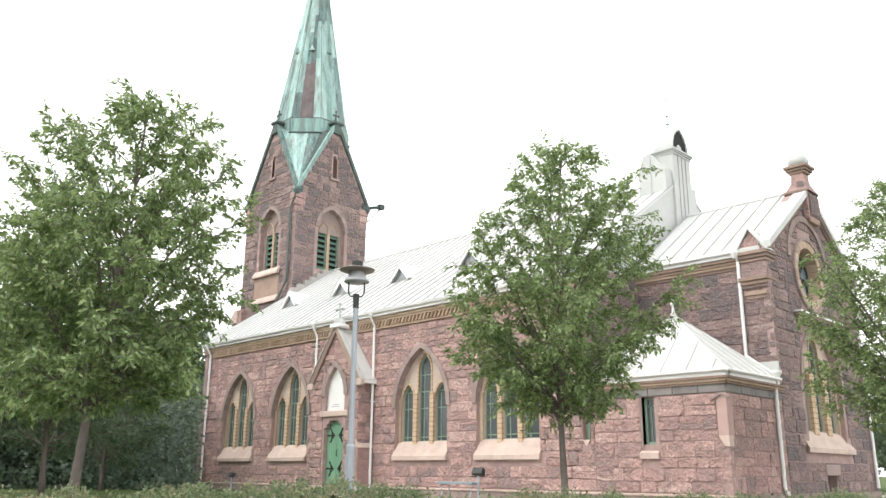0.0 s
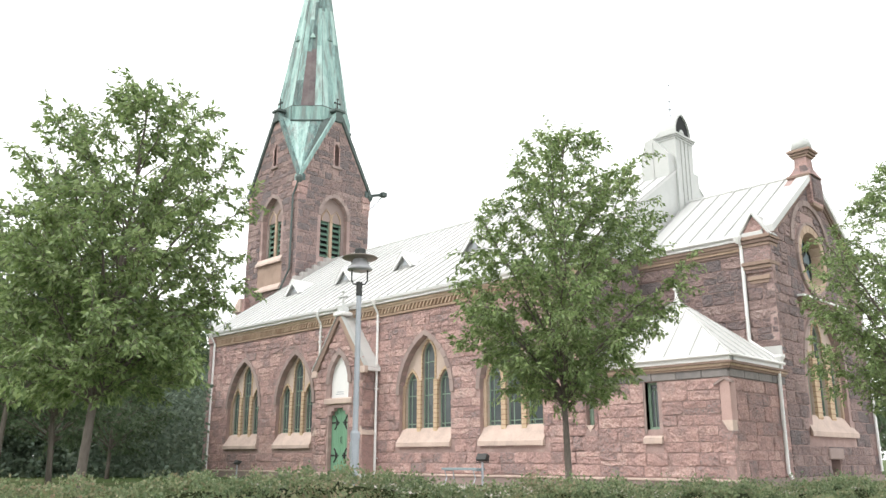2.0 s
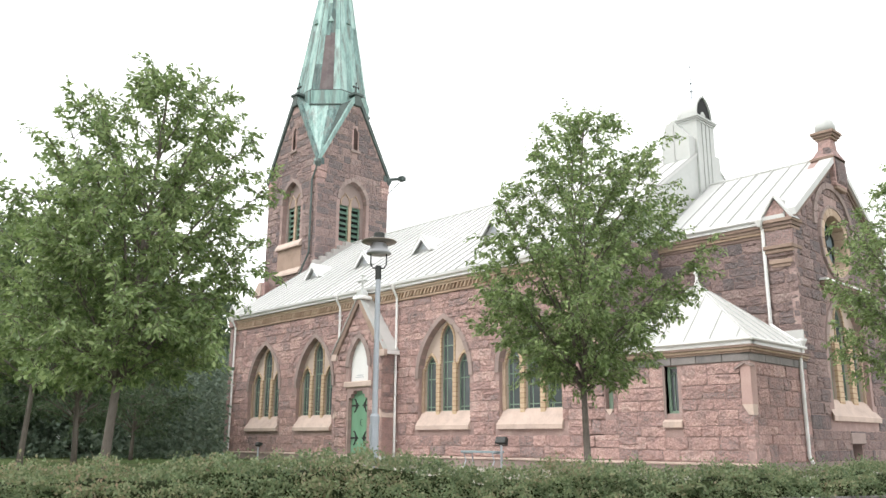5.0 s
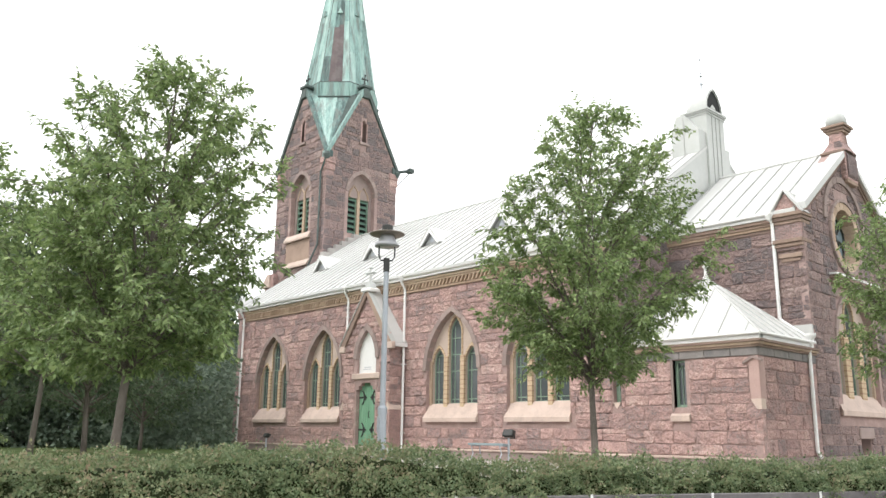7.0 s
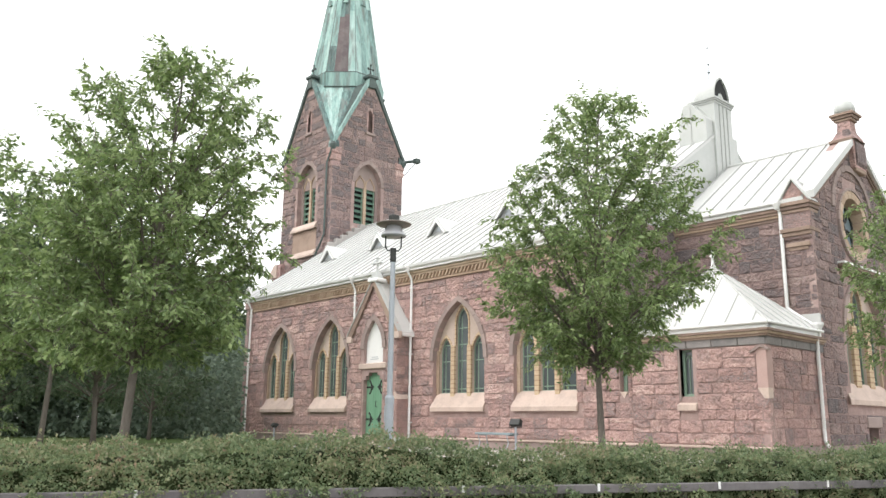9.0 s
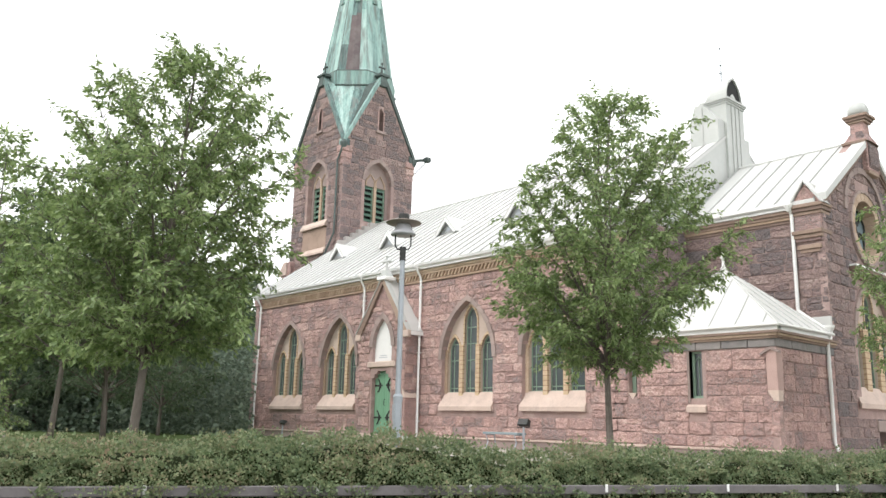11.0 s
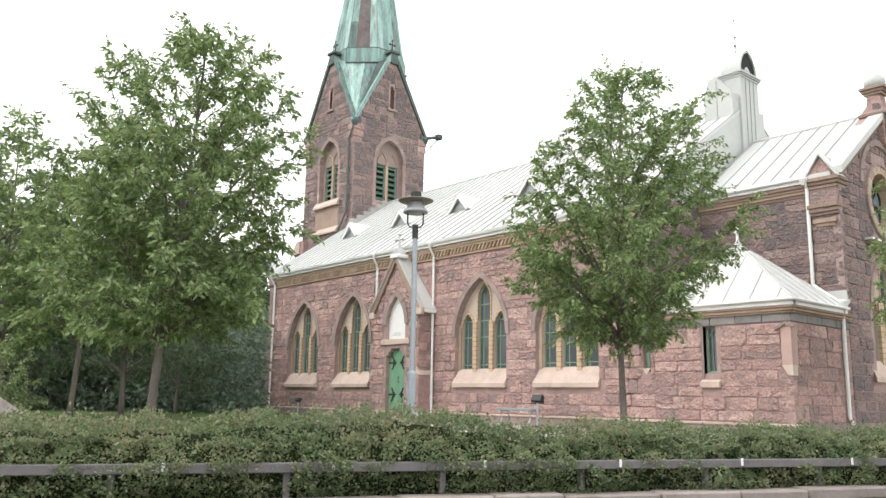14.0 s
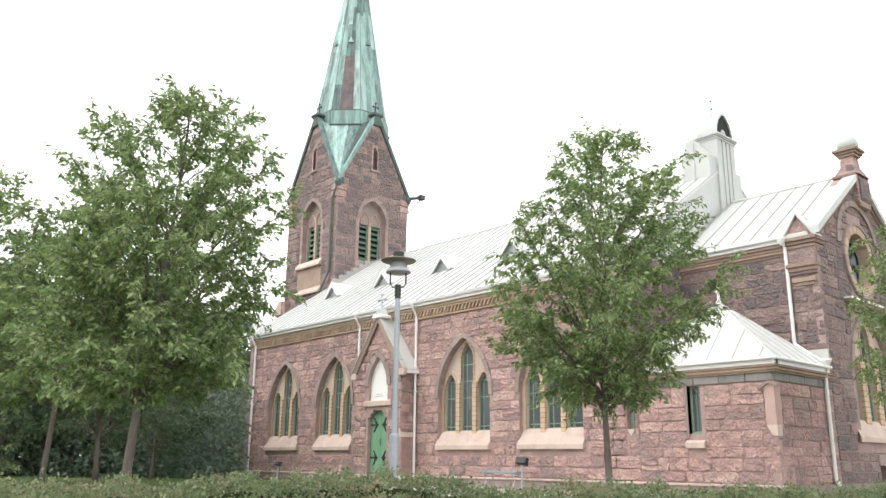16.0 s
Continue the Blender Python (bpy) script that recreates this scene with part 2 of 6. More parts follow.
def placed(ob, at):
    ob.location = at
    return ob


def face_frame(o, u):
    """Local axes of a wall: along it to the right as seen from outside, outwards, up."""
    u = Vector(u).normalized()
    w = u.cross(Vector((0, 0, 1)))
    return Matrix(((u.x, w.x, 0, o[0]), (u.y, w.y, 0, o[1]), (u.z, w.z, 1, o[2]), (0, 0, 0, 1)))


I4 = Matrix.Identity(4)


def box(bm, a0, a1, b0, b1, c0, c1, m=I4, bevel=0.0):
    vs = [bm.verts.new(m @ Vector((a, b, c))) for a in (a0, a1) for b in (b0, b1) for c in (c0, c1)]
    fs = [bm.faces.new([vs[i] for i in q]) for q in ((0, 1, 3, 2), (4, 6, 7, 5), (0, 4, 5, 1), (2, 3, 7, 6), (0, 2, 6, 4), (1, 5, 7, 3))]
    if bevel:
        es = {e for f in fs for e in f.edges}
        bmesh.ops.bevel(bm, geom=list(es), offset=bevel, segments=1, affect="EDGES")
    return bm


def prism(bm, outline, b0, b1, m=I4):
    """A polygon in the wall's plane, given as (along, up), pushed out from b0 to b1."""
    lo = [bm.verts.new(m @ Vector((a, b0, c))) for a, c in outline]
    hi = [bm.verts.new(m @ Vector((a, b1, c))) for a, c in outline]
    n = len(outline)
    bm.faces.new(lo[::-1])
    bm.faces.new(hi)
    for i in range(n):
        bm.faces.new((lo[i], lo[(i + 1) % n], hi[(i + 1) % n], hi[i]))
    return bm


def panel(bm, outline, holes, b0, b1, m=I4):
    """A thick wall with openings through it."""
    loops = []
    for b in (b0, b1):
        rings, edges = [], []
        for ring in (outline, *holes):
            vs = [bm.verts.new(m @ Vector((a, b, c))) for a, c in ring]
            edges += [bm.edges.new((vs[i], vs[(i + 1) % len(vs)])) for i in range(len(vs))]
            rings.append(vs)
        bmesh.ops.triangle_fill(bm, edges=edges, use_beauty=True)
        loops.append(rings)
    for lo, hi in zip(*loops):
        for i in range(len(lo)):
            j = (i + 1) % len(lo)
            bm.faces.new((lo[i], lo[j], hi[j], hi[i]))
    return bm


def arch(cx, half, z0, zs, zt, n=8):
    """Outline of a pointed opening: jambs from z0 to the springing zs, apex at zt."""
    return [(cx - half, z0), (cx + half, z0)] + arch_curve(cx, half, zs, zt, n)


def arch_curve(cx, half, zs, zt, n=8):
    rise = zt - zs
    r = (half * half + rise * rise) / (2 * half)
    right = []
    for i in range(n + 1):
        th = math.asin(min(1, rise / r)) * i / n
        right.append((cx + half - r + r * math.cos(th), zs + r * math.sin(th)))
    return right + [(2 * cx - a, c) for a, c in right[-2::-1]]


def half_at(half, zs, zt, z):
    """Half the width of a pointed opening at the height z."""
    if z <= zs:
        return half
    if z >= zt:
        return 0.0
    rise = zt - zs
    r = (half * half + rise * rise) / (2 * half)
    return half - r + math.sqrt(max(0.0, r * r - (z - zs) ** 2))


def tube(bm, pts, radius, sides=8, m=I4):
    """A pipe along points; radius is a number or one a point."""
    pts = [m @ Vector(p) for p in pts]
    rad = radius if isinstance(radius, (list, tuple)) else [radius] * len(pts)
    rings = []
    for i, p in enumerate(pts):
        d = (pts[min(i + 1, len(pts) - 1)] - pts[max(i - 1, 0)]).normalized()
        x = d.cross(Vector((0.31, 0.87, 0.38))).normalized() if abs(d.dot(Vector((0.31, 0.87, 0.38)))) < 0.95 else d.orthogonal().normalized()
        y = d.cross(x)
        rings.append([bm.verts.new(p + rad[i] * (math.cos(2 * math.pi * k / sides) * x + math.sin(2 * math.pi * k / sides) * y)) for k in range(sides)])
    for a, b in zip(rings, rings[1:]):
        for k in range(sides):
            bm.faces.new((a[k], a[(k + 1) % sides], b[(k + 1) % sides], b[k]))
    bm.faces.new(rings[0][::-1])
    bm.faces.new(rings[-1])
    return bm


def lathe(bm, profile, sides=20, m=I4, turn=0.0):
    """A turned body: (radius, height) from bottom to top."""
    rings = []
    for r, z in profile:
        rings.append([bm.verts.new(m @ Vector((max(r, 0.001) * math.cos(turn + 2 * math.pi * k / sides), max(r, 0.001) * math.sin(turn + 2 * math.pi * k / sides), z))) for k in range(sides)])
    for a, b in zip(rings, rings[1:]):
        for k in range(sides):
            bm.faces.new((a[k], a[(k + 1) % sides], b[(k + 1) % sides], b[k]))
    bm.faces.new(rings[0][::-1])
    bm.faces.new(rings[-1])
    return bm


B = bmesh.new

# ---- rock-faced stones: a few shapes, shared by all blocks ----
STONE_SHAPES = []


def stone_shape(rng):
    """A block one long, one high and one deep in front of its wall: an uneven outline, a chamfered edge and a broken face."""
    na, nc = 6, 5
    slant = [rng.uniform(-0.05, 0.05) for _ in range(4)]
    verts, faces = [], []
    for j in range(nc):
        for i in range(na):
            edge = i in (0, na - 1) or j in (0, nc - 1)
            u, w = i / (na - 1) * 2 - 1, j / (nc - 1) * 2 - 1
            if not edge:
                u, w = u * 1.42 + rng.uniform(-0.07, 0.07), w * 1.64 + rng.uniform(-0.08, 0.08)
            else:
                u *= 1 - (rng.uniform(0.0, 0.045) + (slant[0] * w if u > 0 else slant[1] * w) * 0.5 + 0.008)
                w *= 1 - (rng.uniform(0.0, 0.085) + (slant[2] * u if w > 0 else slant[3] * u) + 0.02)
            if edge and i in (0, na - 1) and j in (0, nc - 1):
                u, w = u * rng.uniform(0.93, 1.0), w * rng.uniform(0.88, 1.0)
            verts.append((u / 2, rng.uniform(0.3, 0.62) if edge else rng.uniform(0.35, 1.15), w / 2))
    for j in range(nc - 1):
        for i in range(na - 1):
            k = j * na + i
            faces.append((k, k + 1, k + na + 1, k + na))
    rim = list(range(na)) + [na * (j + 1) - 1 for j in range(1, nc)] + [na * nc - 1 - i for i in range(1, na)] + [na * (nc - 1 - j) for j in range(1, nc - 1)]
    first = len(verts)
    verts += [(verts[k][0], -0.4, verts[k][2]) for k in rim]
    for i in range(len(rim)):
        j = (i + 1) % len(rim)
        faces.append((rim[j], rim[i], first + i, first + j))
    return verts, faces


srng = random.Random(5)
for _ in range(18):
    sv, sf = stone_shape(srng)
    made_of = {}
    for stone_mat in (GRANITE, GREYGRANITE):
        sme = bpy.data.meshes.new("stone")
        sme.from_pydata(sv, [], sf)
        sme.materials.append(stone_mat)
        made_of[stone_mat] = sme
    STONE_SHAPES.append((made_of, np.array(sv), sf))


def coursed(parent, m, spans, z0, z1, seed, single=lambda a, c: True, course=0.37, length=(0.34, 1.1), depth=0.042, limit=300, rock=GRANITE):
    """Lays rock-faced stones in courses over a wall. spans(c0, c1) gives the free stretches of a course. The stones for which
    single() holds are objects of their own, the rest is joined."""
    rng = random.Random(seed)
    courses, z = [], z0
    while z < z1 - 0.12:
        h = min(course * rng.uniform(0.68, 1.28), z1 - z)
        if z1 - z - h < 0.15:
            h = z1 - z
        courses.append((z, z + h))
        z += h
    jv, jf, made = [], [], 0
    for c0, c1 in courses:
        for s0, s1 in spans(c0, c1):
            a = s0
            while a < s1 - 0.04:
                w = rng.uniform(*length) * (1.0 if rng.random() > 0.18 else 0.55)
                if s1 - a - w < 0.25:
                    w = s1 - a
                parts = [(c0, c1)]
                if c1 - c0 > 0.34 and rng.random() < 0.22:
                    cm = c0 + (c1 - c0) * rng.uniform(0.35, 0.65)
                    parts = [(c0, cm), (cm, c1)]
                for d0, d1 in parts:
                    shapes, v, f = rng.choice(STONE_SHAPES)
                    tilt = rng.uniform(-0.018, 0.018)
                    sx = w - 0.004
                    sy, sz = depth * rng.uniform(0.7, 1.25), (d1 - d0 - 0.002)
                    at = (a + w / 2, 0.0, (d0 + d1) / 2)
                    if made < limit and single(at[0], at[2]):
                        ob = new("stone", shapes[rock])
                        ob.parent = parent
                        ob.matrix_local = m @ Matrix.Translation(at) @ Matrix.Rotation(tilt, 4, "Y") @ Matrix.Diagonal((sx, sy, sz, 1))
                        made += 1
                    else:
                        p = v * (sx, sy, sz)
                        p = np.stack((p[:, 0] + tilt * p[:, 2], p[:, 1], p[:, 2] - tilt * p[:, 0]), 1) + at
                        p = p @ np.array(m.to_3x3()).T + np.array(m.translation)
                        jf += [tuple(k + len(jv) for k in q) for q in f]
                        jv += p.tolist()
                a += w
    if jv:
        mesh_part("stonework", jv, jf, rock, parent, "rock-faced pink and grey granite blocks", "stuff")


def minus(spans, holes):
    """Stretches less the stretches of the openings."""
    for h0, h1 in holes:
        out = []
        for s0, s1 in spans:
            if h1 <= s0 or h0 >= s1:
                out.append((s0, s1))
                continue
            if h0 - s0 > 0.06:
                out.append((s0, h0))
            if s1 - h1 > 0.06:
                out.append((h1, s1))
        spans = out
    return spans


def voussoirs(parent, m, cx, half, zs, zt, thick, b0, b1, n, material=DRESSED, name="voussoir"):
    """The wedge stones of a pointed arch, one object each."""
    curve = arch_curve(cx, half, zs, zt, 24)
    cum = [0.0]
    for p, q in zip(curve, curve[1:]):
        cum.append(cum[-1] + math.dist(p, q))

    def at(s):
        for k in range(len(curve) - 1):
            if cum[k + 1] >= s - 1e-9:
                f = (s - cum[k]) / max(1e-9, cum[k + 1] - cum[k])
                p, q = curve[k], curve[k + 1]
                d = Vector((q[0] - p[0], q[1] - p[1])).normalized()
                return Vector((p[0] + f * (q[0] - p[0]), p[1] + f * (q[1] - p[1]))), Vector((d.y, -d.x))
        return Vector(curve[-1]), Vector((1, 0))
    total = cum[-1]
    for i in range(n):
        s0, s1 = total * i / n + 0.006, total * (i + 1) / n - 0.006
        if s0 < total / 2 < s1:
            pieces = [(s0, total / 2 - 0.004), (total / 2 + 0.004, s1)]
        else:
            pieces = [(s0, s1)]
        for q0, q1 in pieces:
            (p, n0), (r, n1) = at(q0 + 1e-4), at(q1 - 1e-4)
            outline = [tuple(p), tuple(r), tuple(r + thick * n1), tuple(p + thick * n0)]
            if q1 > total / 2 - 0.05 and q0 < total / 2 + 0.05:
                k = 2 if q0 < total / 2 - 0.03 else 3
                outline[k] = (cx, zt + thick * 1.08)
            part(name, prism(B(), outline, b0, b1, m), material, parent)

# ---- plan of the church: metres, x along the nave, y away from the street ----
NAVE_Y, MID_Y = 21.0, 28.4
NAVE_W, NAVE_E = -37.85, -14.9
EAST_X, ANNEX_W = -10.17, -14.42
CH_Y = 24.6
LEDGE, GROUND_CH = 1.08, 0.74
WIN_X = (-34.75, -30.5, -22.1, -17.9)
PORCH_X, PORCH_Y = -26.36, 20.28
TOW_X, TOW_H = -40.6, 2.65
ROOF_SLOPE = 0.673
EAVE_Z, EAVE_Y = 7.86, 20.6
RIDGE_Z = EAVE_Z + (MID_Y - EAVE_Y) * ROOF_SLOPE
CH_EAVE_Z, CH_EAVE_Y, CH_SLOPE = 8.58, 24.38, 0.71
CH_RIDGE = CH_EAVE_Z + (MID_Y - CH_EAVE_Y) * CH_SLOPE

# ---- ground: road, low wall, lawn rising to the church, out to the horizon ----
RAIL_D = Vector((0.394, 0.919, 0)).normalized()   # along the street
RAIL_N = Vector((-0.919, 0.394, 0)).normalized()  # from the camera to the church
STREET = Matrix(((RAIL_D.x, RAIL_N.x, 0, 0), (RAIL_D.y, RAIL_N.y, 0, 0), (0, 0, 1, 0), (0, 0, 0, 1)))


def ground_z(nd):
    if nd < 11.2:
        return -0.02
    if nd < 12.0:
        return 0.22
    return min(GROUND_CH, 0.22 + (nd - 12.0) * 0.11)


gv, gf = [], []
steps_n = [-1500, -60, -20, 0, 10.9, 11.19, 11.21, 12, 13.5, 15, 16.0, 17.5, 25, 40, 70, 150, 2500]
steps_s = [-2500, -200, -60, -30, -15, 0, 8, 16, 24, 32, 50, 90, 250, 2500]
for nd in steps_n:
    for s in steps_s:
        gv.append(tuple(STREET @ Vector((s, nd, ground_z(nd)))))
for j in range(len(steps_n) - 1):
    for i in range(len(steps_s) - 1):
        k = j * len(steps_s) + i
        gf.append((k, k + 1, k + len(steps_s) + 1, k + len(steps_s)))
tagged(mesh_part("ground", gv, gf, GRASS), "mown green lawn round the church with bare patches", "ground", kind="structure")
road = part("road", box(B(), -120, 160, -2.0, 10.55, -0.3, 0.004, STREET), ASPHALT)
tagged(road, "grey worn asphalt street in front of the churchyard", "road", kind="structure")

# unseen pale strip behind the hedge, added to throw light up the lower walls
yv, yf = [], []
for nd in (13.6, 15.0, 16.8, 20.0, 30.0):
    for s_ in (4.5, 10, 16, 24, 34):
        yv.append(tuple(STREET @ Vector((s_, nd, ground_z(nd) + 0.006))))
for j in range(4):
    for i in range(4):
        k = j * 5 + i
        yf.append((k, k + 1, k + 6, k + 5))
tagged(mesh_part("gravel_yard", yv, yf, BOUNCEGROUND), "unseen pale ground added to brighten the church walls", "yard", kind="structure")

church = thing("church", "pink granite church with white sheet roofs and green copper spire", "church")

# ---- nave ----
NS = face_frame((0, NAVE_Y, 0), (1, 0, 0))
WH, WZS, WZT, WRING = 1.38, 3.95, 6.15, 0.18
nave_holes = [arch(x, WH, 2.25, WZS, WZT) for x in WIN_X]
SLIT_X = -14.72
nave_holes.append([(SLIT_X - 0.15, 2.5), (SLIT_X + 0.15, 2.5), (SLIT_X + 0.15, 3.75), (SLIT_X - 0.15, 3.75)])
nave_wall = part("nave_wall", panel(B(), [(NAVE_W, 0.4), (ANNEX_W, 0.4), (ANNEX_W, 4.2), (NAVE_E, 4.2), (NAVE_E, 7.7), (NAVE_W, 7.7)], nave_holes, -0.6, 0.0, NS), MORTAR, church,
                 "south wall of rock-faced pink granite in courses")
for nm, o, u, length in (("north_wall", (NAVE_E, 2 * MID_Y - NAVE_Y, 0), (-1, 0, 0), NAVE_E - NAVE_W), ):
    part("nave_north_wall", box(B(), 0, length, -0.6, 0, 0.4, 7.7, face_frame(o, u)), MORTAR, church)
NW = face_frame((NAVE_W, 2 * MID_Y - NAVE_Y, 0), (0, -1, 0))
GW = 2 * (MID_Y - NAVE_Y)
part("nave_west_gable", prism(B(), [(0, 0.4), (GW, 0.4), (GW, 7.7), (GW / 2, RIDGE_Z - 0.2), (0, 7.7)], -0.6, 0, NW), MORTAR, church)
NE = face_frame((NAVE_E, NAVE_Y, 0), (0, 1, 0))
part("nave_east_gable", prism(B(), [(0.36, 8.25), (GW - 0.36, 8.25), (GW / 2, RIDGE_Z - 0.1)], -0.6, 0.03, NE), GREYSHEET, church, "pale grey sheet-clad gable over the chancel roof")
ne_wall = part("nave_east_wall", prism(B(), [(0.0, 0.4), (GW, 0.4), (GW, 7.7), (GW - 0.3, 8.25), (0.3, 8.25), (0.0, 7.7)], -0.6, -0.01, NE), MORTAR, church, "east return of the nave wall in rock-faced granite")
coursed(ne_wall, NE, lambda c0, c1: [(max(0.0, (c1 - 7.9) * 1.5), CH_Y - NAVE_Y)], 4.4, 8.2, 13, rock=GREYGRANITE)


def nave_spans(c0, c1):
    holes = []
    for x in WIN_X:
        if c1 > 2.03 and c0 < WZT + WRING:
            if c1 <= 2.3:
                h = WH + 0.2
            else:
                h = max(half_at(WH + WRING, WZS, WZT + WRING, c0 + 0.6 * (c1 - c0)), 0.05) if c0 > WZS else (WH + (WRING if c1 > WZS else 0.0))
            holes.append((x - h, x + h))
    if c1 > 2.5 and c0 < 3.75:
        holes.append((SLIT_X - 0.17, SLIT_X + 0.17))
    if c0 < 5.5:
        holes.append((PORCH_X - 1.45, PORCH_X + 1.45))
    return minus([(NAVE_W - 0.05, ANNEX_W if c1 < 4.1 else NAVE_E)], holes)


coursed(nave_wall, NS, nave_spans, LEDGE + 0.02, 7.12, 11, single=lambda a, c: a > -24.5)


def window_tri(cx, m, half=WH, z0=2.25, zs=WZS, zt=WZT, lan=0.335, gap=0.89, side_top=4.83, mid_top=5.95, ring=WRING, foot=2.03, sill_half=1.42, b_in=-0.22):
    """Three lancets in a pointed recess: pale filling, brick mullions, green frames, glass, a sloping sill, an arch of wedge stones."""
    lancets = [(cx - gap, lan, side_top - 0.62, side_top), (cx, lan, mid_top - 0.62, mid_top), (cx + gap, lan, side_top - 0.62, side_top)]
    zb = foot + 0.66
    fill = part("window", panel(B(), arch(cx, half + 0.03, zb - 0.1, zs, zt + 0.03), [arch(x, h, zb, s, t, 6) for x, h, s, t in lancets], b_in - 0.16, b_in, m), PLASTER, church,
                "three-light pointed window with green frames and pale stone filling")
    # sloping sill with a straight lip
    bm = B()
    prof = [(b_in - 0.1, zb + 0.02), (b_in + 0.02, zb + 0.02), (0.10, foot + 0.19), (0.13, foot + 0.15), (0.13, foot), (-0.25, foot)]
    lo = [bm.verts.new(m @ Vector((cx - (half if i < 2 else sill_half if i < 5 else half), b, c))) for i, (b, c) in enumerate(prof)]
    hi = [bm.verts.new(m @ Vector((cx + (half if i < 2 else sill_half if i < 5 else half), b, c))) for i, (b, c) in enumerate(prof)]
    bm.faces.new(lo)
    bm.faces.new(hi[::-1])
    for i in range(len(prof)):
        j = (i + 1) % len(prof)
        bm.faces.new((lo[i], hi[i], hi[j], lo[j]))
    part("sill", bm, SILLSTONE, fill, "pale pinkish sloping stone sill")
    # brick mullions and jambs
    for x, top, w in ((cx - gap / 2, side_top - 0.35, 0.075), (cx + gap / 2, side_top - 0.35, 0.075)):
        bm = B()
        prism(bm, [(x - gap / 2 + lan + 0.01, zb - 0.12), (x, zb - 0.3), (x + gap / 2 - lan - 0.01, zb - 0.12), (x + gap / 2 - lan - 0.01, top), (x - gap / 2 + lan + 0.01, top)], b_in - 0.02, b_in + 0.1, m)
        part("mullion", bm, YELLOW, fill, "yellow brick mullion")
    for s in (-1, 1):
        x0, x1 = cx + s * (gap + lan + 0.01), cx + s * (half + 0.0)
        part("jamb", box(B(), min(x0, x1), max(x0, x1), b_in - 0.02, b_in + 0.07, zb - 0.02, side_top - 0.5, m), YELLOWP, fill, "tan brick jamb")
    for x, h, s, t in lancets:
        # brick edging of the pointed head
        o, i = arch_curve(x, h + 0.07, s, t + 0.11, 6), arch_curve(x, h, s, t, 6)
        if x == cx:
            o = [(x + h + 0.07, side_top - 0.35)] + o + [(x - h - 0.07, side_top - 0.35)]
            i = [(x + h, side_top - 0.35)] + i + [(x - h, side_top - 0.35)]
        bm = B()
        for k in range(len(o) - 1):
            prism(bm, [i[k], i[k + 1], o[k + 1], o[k]], b_in - 0.03, b_in + 0.035, m)
        part("head_moulding", bm, YELLOW, fill, "yellow brick edging of a pointed light")
        # green frame, glazing bars, glass
        bm = B()
        o, i = arch(x, h + 0.02, zb - 0.03, s, t + 0.02, 6), arch(x, h - 0.042, zb + 0.045, s, t - 0.07, 6)
        panel(bm, o, [i], b_in - 0.15, b_in - 0.09, m)
        part("frame", bm, GREENFRAME, fill, "green painted frame")
        bm = B()
        box(bm, x - h * 0.42, x - h * 0.42 + 0.032, b_in - 0.14, b_in - 0.1, zb, t - 0.35, m)
        z = zb + 0.16
        while z < t - 0.3:
            box(bm, x - h + 0.02, x + h - 0.02, b_in - 0.135, b_in - 0.09, z, z + 0.032, m)
            z += 0.62 if z > zb + 0.3 else 1.05
        part("glazing_bar", bm, GREENFRAME, fill, "thin green glazing bars")
        part("pane", prism(B(), arch(x, h, zb, s, t, 6), b_in - 0.125, b_in - 0.115, m), GLASS, fill, "dark reflecting glass")
    voussoirs(fill, m, cx, half, zs, zt, ring, -0.3, 0.065, 13)
    return fill


for x in WIN_X:
    window_tri(x, NS)
# narrow slit window
slit = part("window", box(B(), SLIT_X - 0.2, SLIT_X + 0.2, -0.7, -0.25, 2.4, 3.9, NS), GLASS, church, "narrow dark slit window in the granite wall")
part("frame", box(B(), SLIT_X - 0.16, SLIT_X - 0.02, -0.3, -0.2, 2.45, 3.8, NS), GREENFRAME, slit, "green painted frame")
part("sill", prism(B(), [(SLIT_X - 0.15, 2.6), (SLIT_X, 2.4), (SLIT_X + 0.15, 2.6)], -0.24, 0.02, NS), SILLSTONE, slit)

# plinth and its pale ledge
part("plinth", box(B(), NAVE_W - 0.1, EAST_X + 0.12, -0.3, 0.1, 0.35, LEDGE - 0.07, NS), DRESSED, church, "granite plinth")
part("plinth_ledge", box(B(), NAVE_W - 0.14, EAST_X + 0.15, -0.3, 0.15, LEDGE - 0.07, LEDGE, NS, 0.015), SILLSTONE, church, "pale stone ledge of the plinth")
part("corner_buttress", box(B(), NAVE_W - 0.25, NAVE_W + 0.05, -0.5, 0.14, 0.4, 7.3, NS, 0.02), GRANITE, church, "granite corner pier")


